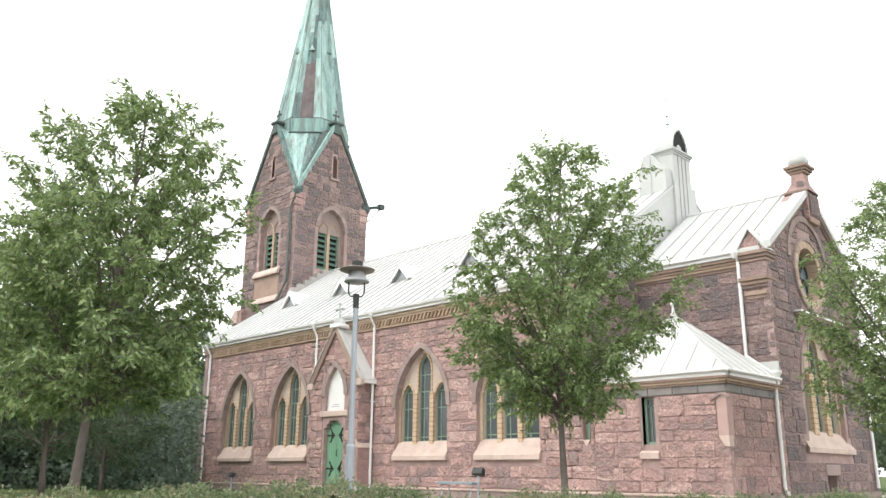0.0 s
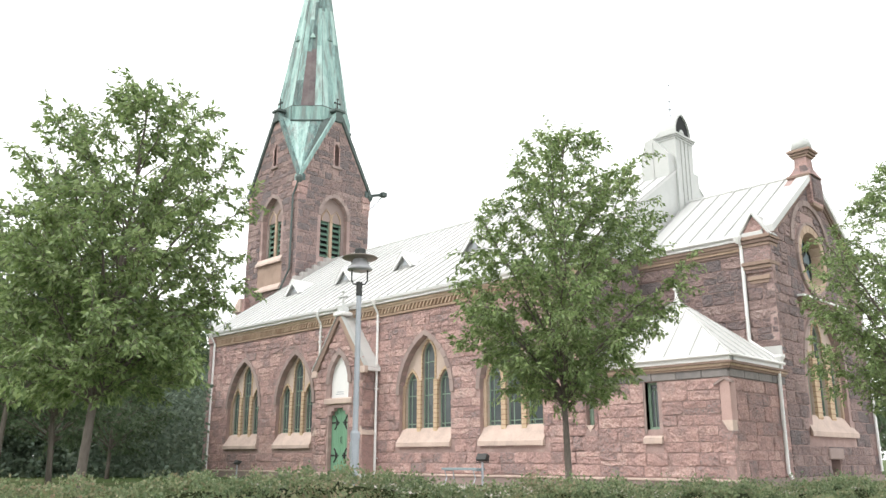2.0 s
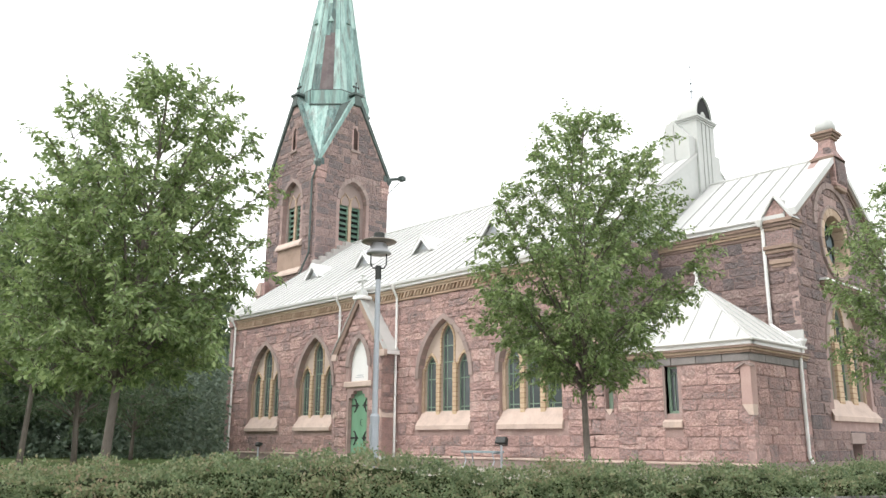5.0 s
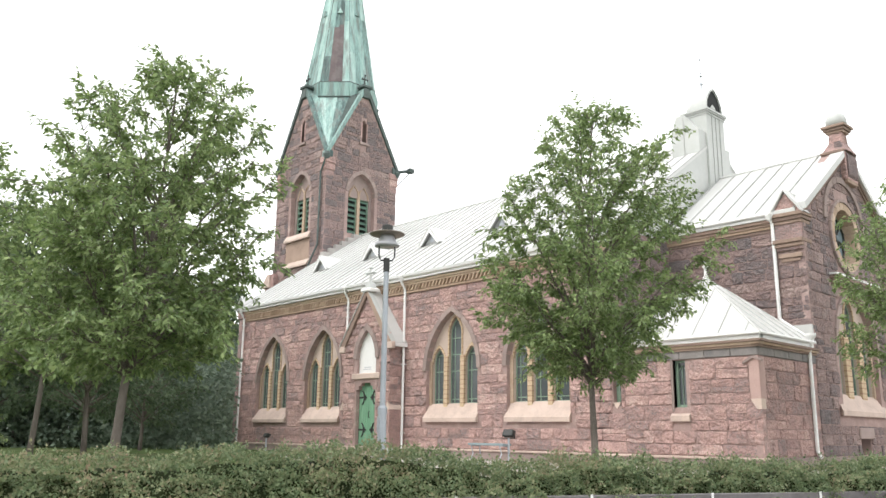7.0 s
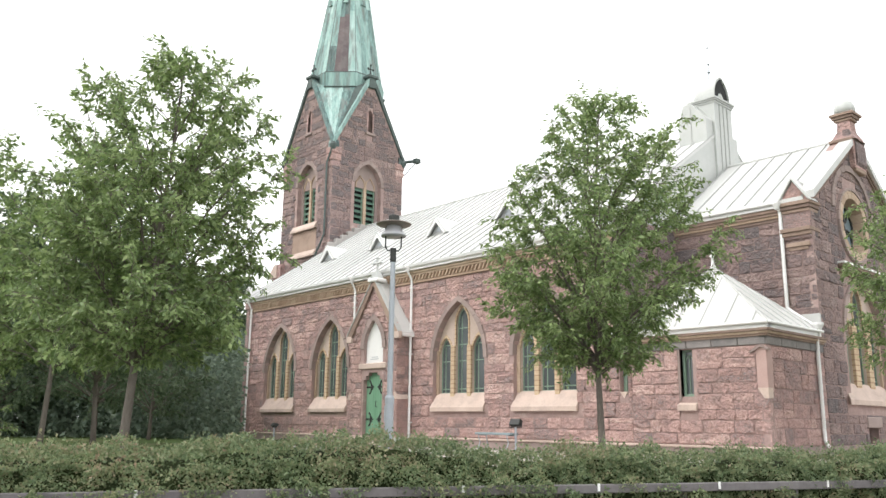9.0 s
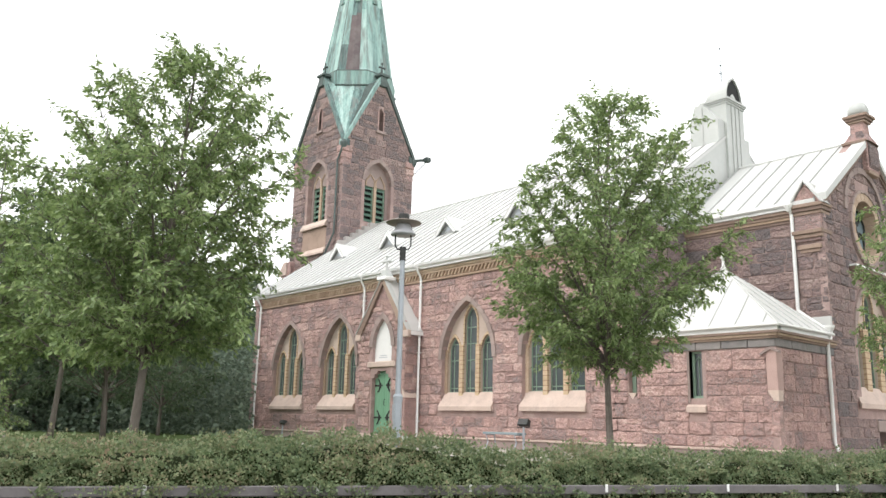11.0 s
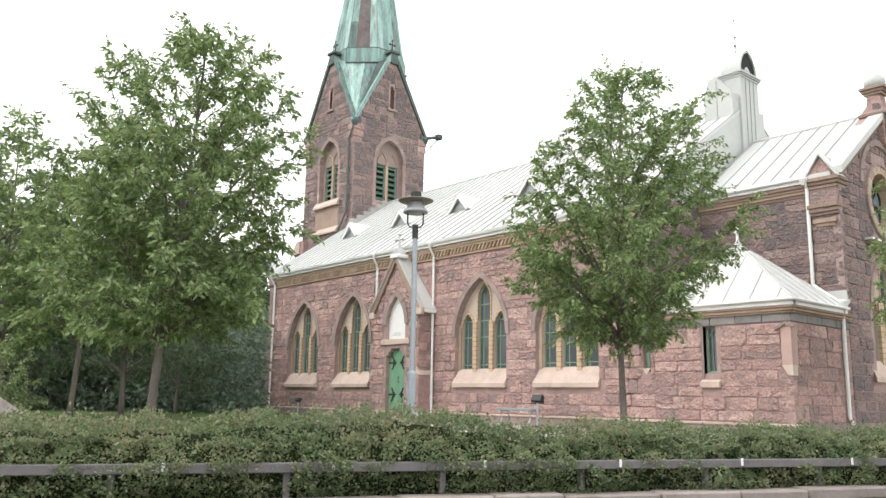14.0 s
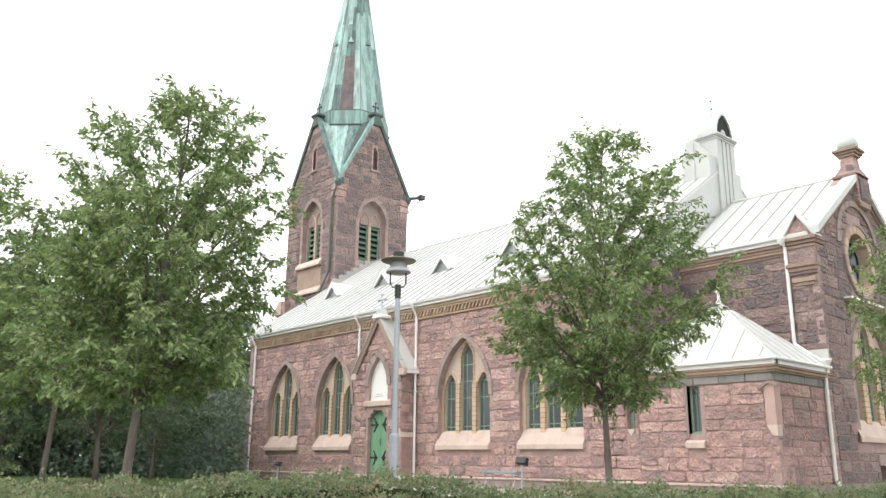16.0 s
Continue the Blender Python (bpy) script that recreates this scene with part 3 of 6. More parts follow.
def cornice(parent, m, a0, a1, z, depth=0.2, pitch=0.2, seed=1):
    """Two brick mouldings with a frieze of slanting bricks between them, and the white gutter on top."""
    low = part("cornice", box(B(), a0, a1, -0.1, depth * 0.5, z - 0.5, z - 0.42, m), YELLOWP, parent, "ochre brick cornice with a frieze of slanting bricks")
    part("moulding", box(B(), a0, a1, -0.1, depth * 0.75, z - 0.19, z - 0.11, m), YELLOWP, low)
    part("moulding", box(B(), a0, a1, -0.1, depth, z - 0.106, z - 0.02, m), YELLOWP, low)
    part("frieze", box(B(), a0, a1, -0.1, 0.03, z - 0.415, z - 0.195, m), YELLOWP, low)
    me = None
    n = int((a1 - a0) / pitch)
    for i in range(n):
        a = a0 + (i + 0.5) * (a1 - a0) / n
        if me is None:
            ob = part("brick", prism(B(), [(-0.09, -0.11), (-0.02, -0.11), (0.09, 0.11), (0.02, 0.11)], 0.0, depth * 0.62), YELLOWP, low)
            me = ob.data
        else:
            ob = new("brick", me)
            ob.parent = low
        ob.matrix_local = m @ Matrix.Translation((a, 0.025, z - 0.305))
    return low


cornice(church, NS, NAVE_W + 0.2, NAVE_E, 7.63)
gut = B()
tube(gut, [(NAVE_W - 0.1, 0.33, 7.79), (NAVE_E + 0.15, 0.33, 7.79)], 0.075, 8, NS)
box(gut, NAVE_W - 0.1, NAVE_E + 0.15, 0.0, 0.3, 7.63, 7.74, NS)
part("gutter", gut, WHITE, church, "white painted eaves gutter")


def gable_roof(name, x0, x1, ey, ez, slope, seam_step, label, thick=0.1):
    """A pitched roof along x: both slopes as one thick sheet, a ridge cap and standing seams, each an object."""
    ry, rz = MID_Y, ez + (MID_Y - ey) * slope
    bm = B()
    prof = [(ey, ez), (ry, rz), (2 * ry - ey, ez), (2 * ry - ey, ez - thick), (ry, rz - thick), (ey, ez - thick)]
    lo = [bm.verts.new((x0, y, z)) for y, z in prof]
    hi = [bm.verts.new((x1, y, z)) for y, z in prof]
    for q in ((0, 1, 4, 5), (1, 2, 3, 4)):
        bm.faces.new([lo[k] for k in q])
        bm.faces.new([hi[k] for k in q][::-1])
    for k in range(6):
        j = (k + 1) % 6
        bm.faces.new((lo[k], hi[k], hi[j], lo[j]))
    roof = part(name, bm, WHITEROOF, church, label)
    ang = math.atan(slope)
    length = math.hypot(ry - ey, rz - ez)
    me = None
    n = int((x1 - x0) / seam_step)
    for i in range(n + 1):
        x = x0 + 0.03 + i * (x1 - x0 - 0.06) / n
        if me is None:
            ob = part("seam", box(B(), -0.013, 0.013, 0, length - 0.03, -0.01, 0.045), SEAM, roof)
            me = ob.data
        else:
            ob = new("seam", me)
            ob.parent = roof
        ob.matrix_local = Matrix.Translation((x, ey, ez)) @ Matrix.Rotation(ang, 4, "X")
    cap = B()
    tube(cap, [(x0, ry, rz + 0.02), (x1, ry, rz + 0.02)], 0.06, 6)
    part("ridge_cap", cap, WHITEROOF, roof)
    return roof


nave_roof = gable_roof("nave_roof", NAVE_W - 0.1, NAVE_E + 0.06, EAVE_Y, EAVE_Z, ROOF_SLOPE, 0.56, "white painted standing-seam sheet roof of the nave")


def roof_dormer(cx):
    """A small three-cornered vent dormer on the nave roof."""
    y, w, h = 23.55, 0.68, 0.72
    z = EAVE_Z + (y - EAVE_Y) * ROOF_SLOPE + 0.02
    m = face_frame((cx, y, 0), (1, 0, 0))
    body = part("roof_dormer", prism(B(), [(-w + 0.1, z - 0.1), (w - 0.1, z - 0.1), (0, z + h - 0.1)], -1.2, 0.015, m), VENTGREY, church, "small triangular white roof dormer")
    for s in (-1, 1):
        bm = B()
        n = Vector((s * h, 0, w)).normalized() * 0.05
        q = [(s * w, 0.24, z - 0.06), (0, 0.24, z + h), (0, -1.15, z + h), (s * w, -0.12, z - 0.04)]
        lo = [bm.verts.new(m @ Vector(p)) for p in q]
        hi = [bm.verts.new(m @ (Vector(p) + n)) for p in q]
        bm.faces.new(lo)
        bm.faces.new(hi[::-1])
        for k in range(4):
            bm.faces.new((lo[k], lo[(k + 1) % 4], hi[(k + 1) % 4], hi[k]))
        part("dormer_roof", bm, WHITEROOF, body)
        part("barge_board", prism(B(), [(s * w, z - 0.05), (s * (w - 0.14), z - 0.05), (0, z + h - 0.2), (0, z + h)], 0.16, 0.22, m), WHITE, body)
    part("vent_panel", prism(B(), [(-0.17, z + 0.1), (0.17, z + 0.1), (0, z + 0.38)], 0.012, 0.03, m), GALVA, body, "grey vent panel")


for x in (-34.6, -30.35, -26.1, -21.85):
    roof_dormer(x)


def downpipe(m, a, b, z1, z0, offs=0.3, shoe=True):
    """A white rain pipe with a swan neck from the gutter and a shoe at the foot."""
    bm = B()
    tube(bm, [(a, b + offs, z1), (a, b + offs, z1 - 0.12), (a, b + 0.08, z1 - 0.45), (a, b + 0.08, z0 + 0.2), (a + 0.0, b + 0.2, z0)], 0.05, 8, m)
    pipe = part("downpipe", bm, WHITE, church, "white painted rain pipe")
    part("funnel", lathe(B(), [(0.06, -0.1), (0.12, 0.06), (0.12, 0.1)], 10, m @ Matrix.Translation((a, b + offs, z1))), WHITE, pipe)
    for z in (z0 + 0.8, (z0 + z1) / 2, z1 - 0.8):
        part("bracket", box(B(), a - 0.065, a + 0.065, b - 0.02, b + 0.14, z, z + 0.03, m), WHITE, pipe)


downpipe(NS, NAVE_W + 0.28, 0.08, 7.72, 0.9)
downpipe(NS, -24.72, 0.06, 7.72, 0.8)
downpipe(NS, -28.55, 0.06, 7.72, 5.7)

# kneeler on the south-west corner
kn = part("corner_kneeler", box(B(), NAVE_W - 0.3, NAVE_W + 0.35, -0.5, 0.22, 7.3, 7.95, NS, 0.02), GRANITE, church, "granite corner kneeler with a white sheet cap")
for s in (-1, 1):
    part("cap_sheet", prism(B(), [(NAVE_W + 0.02 + s * 0.42, 7.9), (NAVE_W + 0.02, 8.5), (NAVE_W + 0.02, 8.42), (NAVE_W + 0.02 + s * 0.34, 7.9)], -1.2, 0.3, NS), WHITEROOF, kn)
part("gablet", prism(B(), [(NAVE_W - 0.32, 7.95), (NAVE_W + 0.36, 7.95), (NAVE_W + 0.02, 8.4)], -1.0, 0.2, NS), GREYSHEET, kn)

# ---- porch ----
PS = face_frame((PORCH_X, PORCH_Y, 0), (1, 0, 0))
PH = 1.5
PDEPTH = NAVE_Y - PORCH_Y
door_hole = [(-0.62, 1.1), (0.62, 1.1), (0.62, 3.3), (0.46, 3.3), (0.46, 3.46), (0.3, 3.46), (0.3, 3.58), (-0.3, 3.58), (-0.3, 3.46), (-0.46, 3.46), (-0.46, 3.3), (-0.62, 3.3)]
tym_hole = arch(0, 0.62, 3.95, 4.55, 5.72)
porch = part("porch", panel(B(), [(-PH + 0.006, 0.4), (PH - 0.006, 0.4), (PH - 0.006, 5.25), (0, 7.2), (-PH + 0.006, 5.25)], [door_hole, tym_hole], -0.42, 0, PS), MORTAR, church, "gabled granite porch with a white sheet roof")
PE = face_frame((PORCH_X + PH, PORCH_Y, 0), (0, 1, 0))
PW = face_frame((PORCH_X - PH, NAVE_Y, 0), (0, -1, 0))
part("side_wall", box(B(), 0, PDEPTH, -0.4, 0, 0.4, 5.3, PE), MORTAR, porch)
part("side_wall", box(B(), 0, PDEPTH, -0.4, 0, 0.4, 5.3, PW), MORTAR, porch)


def porch_spans(c0, c1):
    h = PH + 0.01 if c0 < 5.25 else max(0.0, PH * (7.2 - c1) / 1.95)
    holes = []
    if c0 < 3.7:
        holes.append((-0.72, 0.72))
    elif c0 < 3.98:
        holes.append((-0.85, 0.85))
    elif c0 < 5.95:
        g = half_at(0.84, 4.55, 5.95, max(c0 + 0.6 * (c1 - c0), 4.5))
        holes.append((-g, g))
    return minus([(-h, h)], holes) if h > 0.15 else []


coursed(porch, PS, porch_spans, LEDGE, 7.0, 21, length=(0.35, 0.75), course=0.36, depth=0.05)
coursed(porch, PE, lambda a, b: [(0.0, PDEPTH)], LEDGE, 5.0, 22, length=(0.35, 0.7), course=0.36, depth=0.05)
part("plinth", box(B(), -PH - 0.1, PH + 0.1, -PDEPTH, 0.1, 0.35, LEDGE + 0.004, PS), SILLSTONE, porch, "pale stone base of the porch")
for s in (-1, 1):
    part("buttress", box(B(), s * (PH + 0.03) - 0.08, s * (PH + 0.03) + 0.08, -PDEPTH, 0.06, 1.0, 2.5, PS, 0.02), GRANITE, porch, "granite offset of the porch wall")
    part("buttress_cap", prism(B(), [(s * (PH + 0.14), 2.5), (s * (PH - 0.05), 2.5), (s * (PH - 0.05), 2.85)], -PDEPTH, 0.07, PS), SILLSTONE, porch)
    # white roof slope with a stone edge, kneeler and eave
    bm = B()
    q = [(s * (PH + 0.22), 5.12), (0, 7.42), (0, 7.32), (s * (PH + 0.22), 5.0)]
    prism(bm, q, -PDEPTH - 0.6, -0.06, PS)
    part("porch_roof", bm, WHITEROOF, porch, "steep white sheet roof")
    part("coping", prism(B(), [(s * (PH + 0.18), 5.15), (0, 7.46), (0, 7.14), (s * (PH - 0.04), 5.0)], -0.055, 0.12, PS), BROWNBRICK, porch, "brown brick gable edge")
    part("coping_cap", prism(B(), [(s * (PH + 0.2), 5.2), (0, 7.52), (0, 7.47), (s * (PH + 0.24), 5.1)], -0.08, 0.15, PS), GREYSHEET, porch)
    part("kneeler", box(B(), min(s * (PH - 0.1), s * (PH + 0.26)), max(s * (PH - 0.1), s * (PH + 0.26)), -0.05, 0.13, 4.86, 5.14, PS, 0.02), SILLSTONE, porch)
    part("porch_eave", box(B(), min(s * PH, s * (PH + 0.24)), max(s * PH, s * (PH + 0.24)), -PDEPTH, -0.06, 4.96, 5.1, PS), WHITE, porch)
# door
door = part("porch_door", prism(B(), [(-0.66, 1.08), (0.66, 1.08), (0.66, 3.6), (-0.66, 3.6)], -0.26, -0.2, PS), DOORGREEN, church, "green plank double door with black iron strap hinges")
for i in range(8):
    a = -0.62 + i * 0.155
    part("plank", box(B(), a + 0.006, a + 0.149, -0.205, -0.18, 1.1, 3.58, PS), DOORGREEN, door)
for s in (-1, 1):
    for z in (1.72, 3.0):
        bm = B()
        box(bm, min(s * 0.6, s * 0.12), max(s * 0.6, s * 0.12), -0.185, -0.16, z - 0.035, z + 0.035, PS)
        curl = [(s * (0.44 - 0.16 * math.cos(k * 0.45 - 1.35)), -0.17, z + 0.27 * math.sin(k * 0.45 - 1.35)) for k in range(7)]
        tube(bm, curl, 0.032, 6, PS)
        box(bm, min(s * 0.2, s * 0.24), max(s * 0.2, s * 0.24), -0.185, -0.16, z - 0.11, z + 0.11, PS)
        part("strap_hinge", bm, IRON, door, "black iron strap hinge")
part("door_pull", tube(B(), [(0.08, -0.18, 2.2), (0.08, -0.12, 2.22), (0.08, -0.12, 2.42), (0.08, -0.18, 2.44)], 0.015, 6, PS), IRON, door)
part("lintel", box(B(), -0.9, 0.9, -0.05, 0.08, 3.72, 3.96, PS, 0.03), SILLSTONE, porch, "pale pink stone ledge over the door")
part("tympanum", prism(B(), arch(0, 0.64, 3.9, 4.55, 5.74), -0.2, -0.12, PS), WHITE, porch, "white plastered pointed panel over the door")
for z, w in ((4.12, 0.34), (4.2, 0.26)):
    part("inscription_bar", box(B(), -w, w * 0.6, -0.12, -0.112, z, z + 0.025, PS), GALVA, porch, "illegible grey line of writing")
voussoirs(porch, PS, 0, 0.62, 4.55, 5.72, 0.22, -0.2, 0.06, 9)
# finial cross
fin = part("finial_cross", box(B(), -0.32, 0.32, -0.35, 0.2, 7.3, 7.45, PS, 0.03), WHITE, porch, "white stone cross on the porch gable")
bm = B()
prism(bm, [(-0.26, 7.45), (0.26, 7.45), (0.1, 7.72), (-0.1, 7.72)], -0.22, 0.08, PS)
tube(bm, [(0, -0.07, 7.7), (0, -0.07, 8.32)], 0.05, 8, PS)
tube(bm, [(-0.2, -0.07, 8.12), (0.2, -0.07, 8.12)], 0.05, 8, PS)
for a, c in ((-0.22, 8.12), (0.22, 8.12), (0, 8.34)):
    lathe(bm, [(0.03, -0.08), (0.085, 0), (0.03, 0.08)], 8, PS @ Matrix.Translation((a, -0.07, c)))
part("cross", bm, GREYSHEET, fin)

# ---- chancel ----
CS = face_frame((0, CH_Y, 0), (1, 0, 0))
CE = face_frame((EAST_X, 0, 0), (0, 1, 0))
CH_N = 2 * MID_Y - CH_Y
ch_south = part("chancel_wall", box(B(), NAVE_E, EAST_X - 0.605, -0.6, 0, 0.4, 8.3, CS), MORTAR, church, "south chancel wall of rock-faced granite")
coursed(ch_south, CS, lambda a, b: [(NAVE_E, EAST_X + 0.03)], 4.3, 7.95, 31, rock=GREYGRANITE)
part("chancel_north_wall", box(B(), NAVE_E, EAST_X - 0.61, CH_N - 0.6, CH_N, 0.4, 8.3), MORTAR, church)
EAST_MID = 28.08
rose = (27.88, 8.22, 0.98)
rose_hole = [(rose[0] + rose[2] * math.cos(2 * math.pi * k / 24), rose[1] + rose[2] * math.sin(2 * math.pi * k / 24)) for k in range(24)]
EW = dict(half=1.62, z0=2.6, zs=4.55, zt=6.3, lan=0.36, gap=1.12, side_top=5.2, mid_top=6.15, ring=0.2, foot=2.3, sill_half=2.0)
pit_hole = [(27.6, 1.1), (28.4, 1.1), (28.4, 1.6), (27.6, 1.6)]
ch_top = CH_RIDGE + 0.05
ch_east = part("east_gable_wall", panel(B(), [(CH_Y, 0.4), (CH_N, 0.4), (CH_N, 8.5), (MID_Y, ch_top), (CH_Y, 8.5)],
                                        [arch(EAST_MID, EW["half"], EW["z0"], EW["zs"], EW["zt"]), rose_hole, pit_hole], -0.6, 0, CE), MORTAR, church, "east gable wall of rock-faced pink and grey granite")


def east_spans(c0, c1):
    lo, hi = CH_Y - 0.03, CH_N
    if c1 > 8.5:
        k = (c1 - 8.5) / (ch_top - 8.5)
        lo, hi = CH_Y + k * (MID_Y - CH_Y), CH_N - k * (MID_Y - CH_Y)
    holes = []
    if c1 > 2.3 and c0 < EW["zt"] + 0.2:
        h = half_at(EW["half"] + 0.2, EW["zs"], EW["zt"] + 0.2, max(c0, 2.3)) if c0 > 2.75 else 2.02
        holes.append((EAST_MID - max(h, 1.9 if c0 > 6.3 else 0), EAST_MID + max(h, 0)))
    r = 1.28
    d = 0 if c0 < rose[1] < c1 else min(abs(c0 - rose[1]), abs(c1 - rose[1]))
    if d < r:
        h = math.sqrt(r * r - d * d)
        holes.append((rose[0] - h, rose[0] + h))
    if c0 < 1.6:
        holes.append((27.55, 28.45))
    if c0 < 4.4:
        holes.append((0, 24.64))
    return minus([(lo, hi)], holes) if hi - lo > 0.3 else []


coursed(ch_east, CE, east_spans, LEDGE, ch_top - 0.2, 41, rock=GREYGRANITE)
part("corner_core", box(B(), EAST_X - 0.2, EAST_X + 0.024, CH_Y - 0.024, CH_Y + 0.2, 4.2, 8.3, I4, 0.006), MORTAR, ch_east)
window_tri(EAST_MID, CE, **EW)
part("plinth", box(B(), NAVE_Y + 0.31, CH_N, -0.3, 0.1, 0.35, LEDGE, CE), DRESSED, church)
pit = part("basement_window", box(B(), 27.55, 28.45, -0.4, -0.3, 1.05, 1.65, CE), DARKVOID, church, "small dark basement window")
part("lintel", box(B(), 27.4, 28.6, -0.25, 0.08, 1.6, 1.95, CE, 0.03), DRESSED, pit)
part("frame", box(B(), 27.6, 27.67, -0.3, -0.22, 1.1, 1.6, CE), GREENFRAME, pit)
# string course under the rose window
sc = part("string_course", box(B(), 26.3, 30.0, -0.1, 0.22, 6.62, 6.72, CE), BROWNBRICK, church, "stepped brick string course with a white cap")
part("cap", box(B(), 26.25, 30.05, -0.1, 0.26, 6.724, 6.78, CE), WHITE, sc)
part("moulding", box(B(), 26.35, 29.95, -0.1, 0.15, 6.5, 6.616, CE), BROWNBRICK, sc)
part("moulding", box(B(), 26.4, 29.9, -0.1, 0.09, 6.38, 6.496, CE), BROWNBRICK, sc)


def ring_piece(parent, cy, cz, r0, r1, b0, b1, n, m, material, name, label=""):
    for k in range(n):
        t0, t1 = 2 * math.pi * (k + 0.03) / n, 2 * math.pi * (k + 0.97) / n
        o = [(cy + r0 * math.cos(t0), cz + r0 * math.sin(t0)), (cy + r1 * math.cos(t0), cz + r1 * math.sin(t0)), (cy + r1 * math.cos(t1), cz + r1 * math.sin(t1)), (cy + r0 * math.cos(t1), cz + r0 * math.sin(t1))]
        part(name, prism(B(), o, b0, b1, m), material, parent, label)


rw = part("rose_window", prism(B(), [(rose[0] + 1.0 * math.cos(2 * math.pi * k / 24), rose[1] + 1.0 * math.sin(2 * math.pi * k / 24)) for k in range(24)], -0.4, -0.38, CE), ROSEGLASS, church, "round leaded window in a yellow stone ring")
ring_piece(rw, rose[0], rose[1], 0.94, 1.2, -0.36, 0.07, 20, CE, YELLOWP, "ring_stone")
ring_piece(rw, rose[0], rose[1], 1.204, 1.3, -0.1, 0.1, 24, CE, DRESSED, "outer_ring_stone")
for k in range(6):
    t = math.pi * k / 3 + 0.3
    c = (rose[0] + 0.55 * math.cos(t), rose[1] + 0.55 * math.sin(t))
    bm = B()
    tube(bm, [(c[0] + 0.36 * math.cos(2 * math.pi * j / 12), -0.35, c[1] + 0.36 * math.sin(2 * math.pi * j / 12)) for j in range(13)], 0.035, 6, CE)
    part("tracery", bm, IRON, rw, "dark leaded tracery")
voussoirs(rw, CE, rose[0], 1.5, 8.6, 10.1, 0.2, -0.1, 0.09, 12)

cc_ = part("cornice", box(B(), NAVE_E, EAST_X - 0.85, -0.1, 0.05, 7.97, 8.07, CS), BROWNBRICK, church, "stepped brown brick cornice")
for z0, z1, b in ((8.074, 8.16, 0.09), (8.164, 8.25, 0.13), (8.254, 8.36, 0.18)):
    part("moulding", box(B(), NAVE_E, EAST_X - 0.85, -0.1, b, z0, z1, CS), YELLOWP if b == 0.09 else BROWNBRICK, cc_)
gut = B()
tube(gut, [(NAVE_E, 0.26, CH_EAVE_Z - 0.05), (EAST_X - 0.85, 0.26, CH_EAVE_Z - 0.05)], 0.07, 8, CS)
box(gut, NAVE_E, EAST_X - 0.85, 0.0, 0.22, 8.37, 8.47, CS)
part("gutter", gut, WHITE, church, "white painted eaves gutter")
chancel_roof = gable_roof("chancel_roof", NAVE_E + 0.13, EAST_X - 0.1, CH_EAVE_Y, CH_EAVE_Z, CH_SLOPE, 0.62, "white painted standing-seam sheet roof of the chancel")
# gable coping: brick mouldings under a white sheet cap
for s in (-1, 1):
    y0, y1 = MID_Y + s * 3.9, MID_Y + s * 0.2
    z0, z1 = CH_EAVE_Z + 0.09, CH_EAVE_Z + 0.09 + 3.7 * CH_SLOPE
    for lo, hi, b1, mat in ((-0.36, -0.26, 0.07, BROWNBRICK), (-0.256, -0.14, 0.12, BROWNBRICK), (-0.136, 0.1, 0.2, WHITEROOF)):
        part("gable_coping", prism(B(), [(y0, z0 + lo), (y0, z0 + hi), (y1, z1 + hi), (y1, z1 + lo)], -0.25, b1, CE), mat, church, "brick gable moulding under a white cap" if mat is WHITEROOF else "")


def kneeler_pier(sy):
    """The corner pier with corbelled bricks and a small gabled white cap."""
    y = CH_Y if sy < 0 else CH_N
    m = face_frame((EAST_X - 0.42, y, 0), (1, 0, 0)) if sy < 0 else face_frame((EAST_X - 0.42, y, 0), (-1, 0, 0))
    pier = part("corner_pier", box(B(), -0.42, 0.42, -0.5, 0.1, 7.3, 8.3, m, 0.02), GRANITE, church, "corbelled granite corner pier with a gabled cap")
    for z0, z1, b, e in ((6.95, 7.06, 0.06, 0.30), (7.064, 7.2, 0.1, 0.36), (7.4, 7.52, 0.16, 0.44), (7.524, 7.64, 0.22, 0.47), (8.14, 8.24, 0.14, 0.45), (8.244, 8.36, 0.19, 0.5), (8.364, 8.48, 0.24, 0.54)):
        part("brick_corbel", box(B(), -e, e, -0.5, b, z0, z1, m, 0.01), BROWNBRICK, pier)
    part("gablet", prism(B(), [(-0.46, 8.48), (0.46, 8.48), (0, 9.12)], -0.9, 0.16, m), GRANITE, pier)
    for s in (-1, 1):
        part("cap_sheet", prism(B(), [(s * 0.58, 8.44), (0, 9.26), (0, 9.18), (s * 0.5, 8.44)], -0.75 if s * sy > 0 else -0.28, 0.24, m), WHITEROOF, pier, "white sheet cap")


kneeler_pier(-1)
kneeler_pier(1)
# pinnacle on the gable
PM = Matrix.Translation((EAST_X - 0.15, MID_Y + 0.2, 0))
pin = part("gable_pinnacle", box(B(), -0.36, 0.36, -0.5, 0.5, 10.3, 11.35, PM, 0.02), GRANITE, church, "granite gable pinnacle with a brick cornice and white dome")
bm = B()
for (h0, z0), (h1, z1) in (((0.5, 11.35), (0.27, 11.75)), ((0.27, 11.75), (0.24, 12.15))):
    vs = [[bm.verts.new(PM @ Vector((sx * h * 0.85, sy * h, z))) for sx, sy in ((-1, -1), (1, -1), (1, 1), (-1, 1))] for h, z in ((h0, z0), (h1, z1))]
    for k in range(4):
        bm.faces.new((vs[0][k], vs[0][(k + 1) % 4], vs[1][(k + 1) % 4], vs[1][k]))
part("neck", bm, GRANITE, pin)
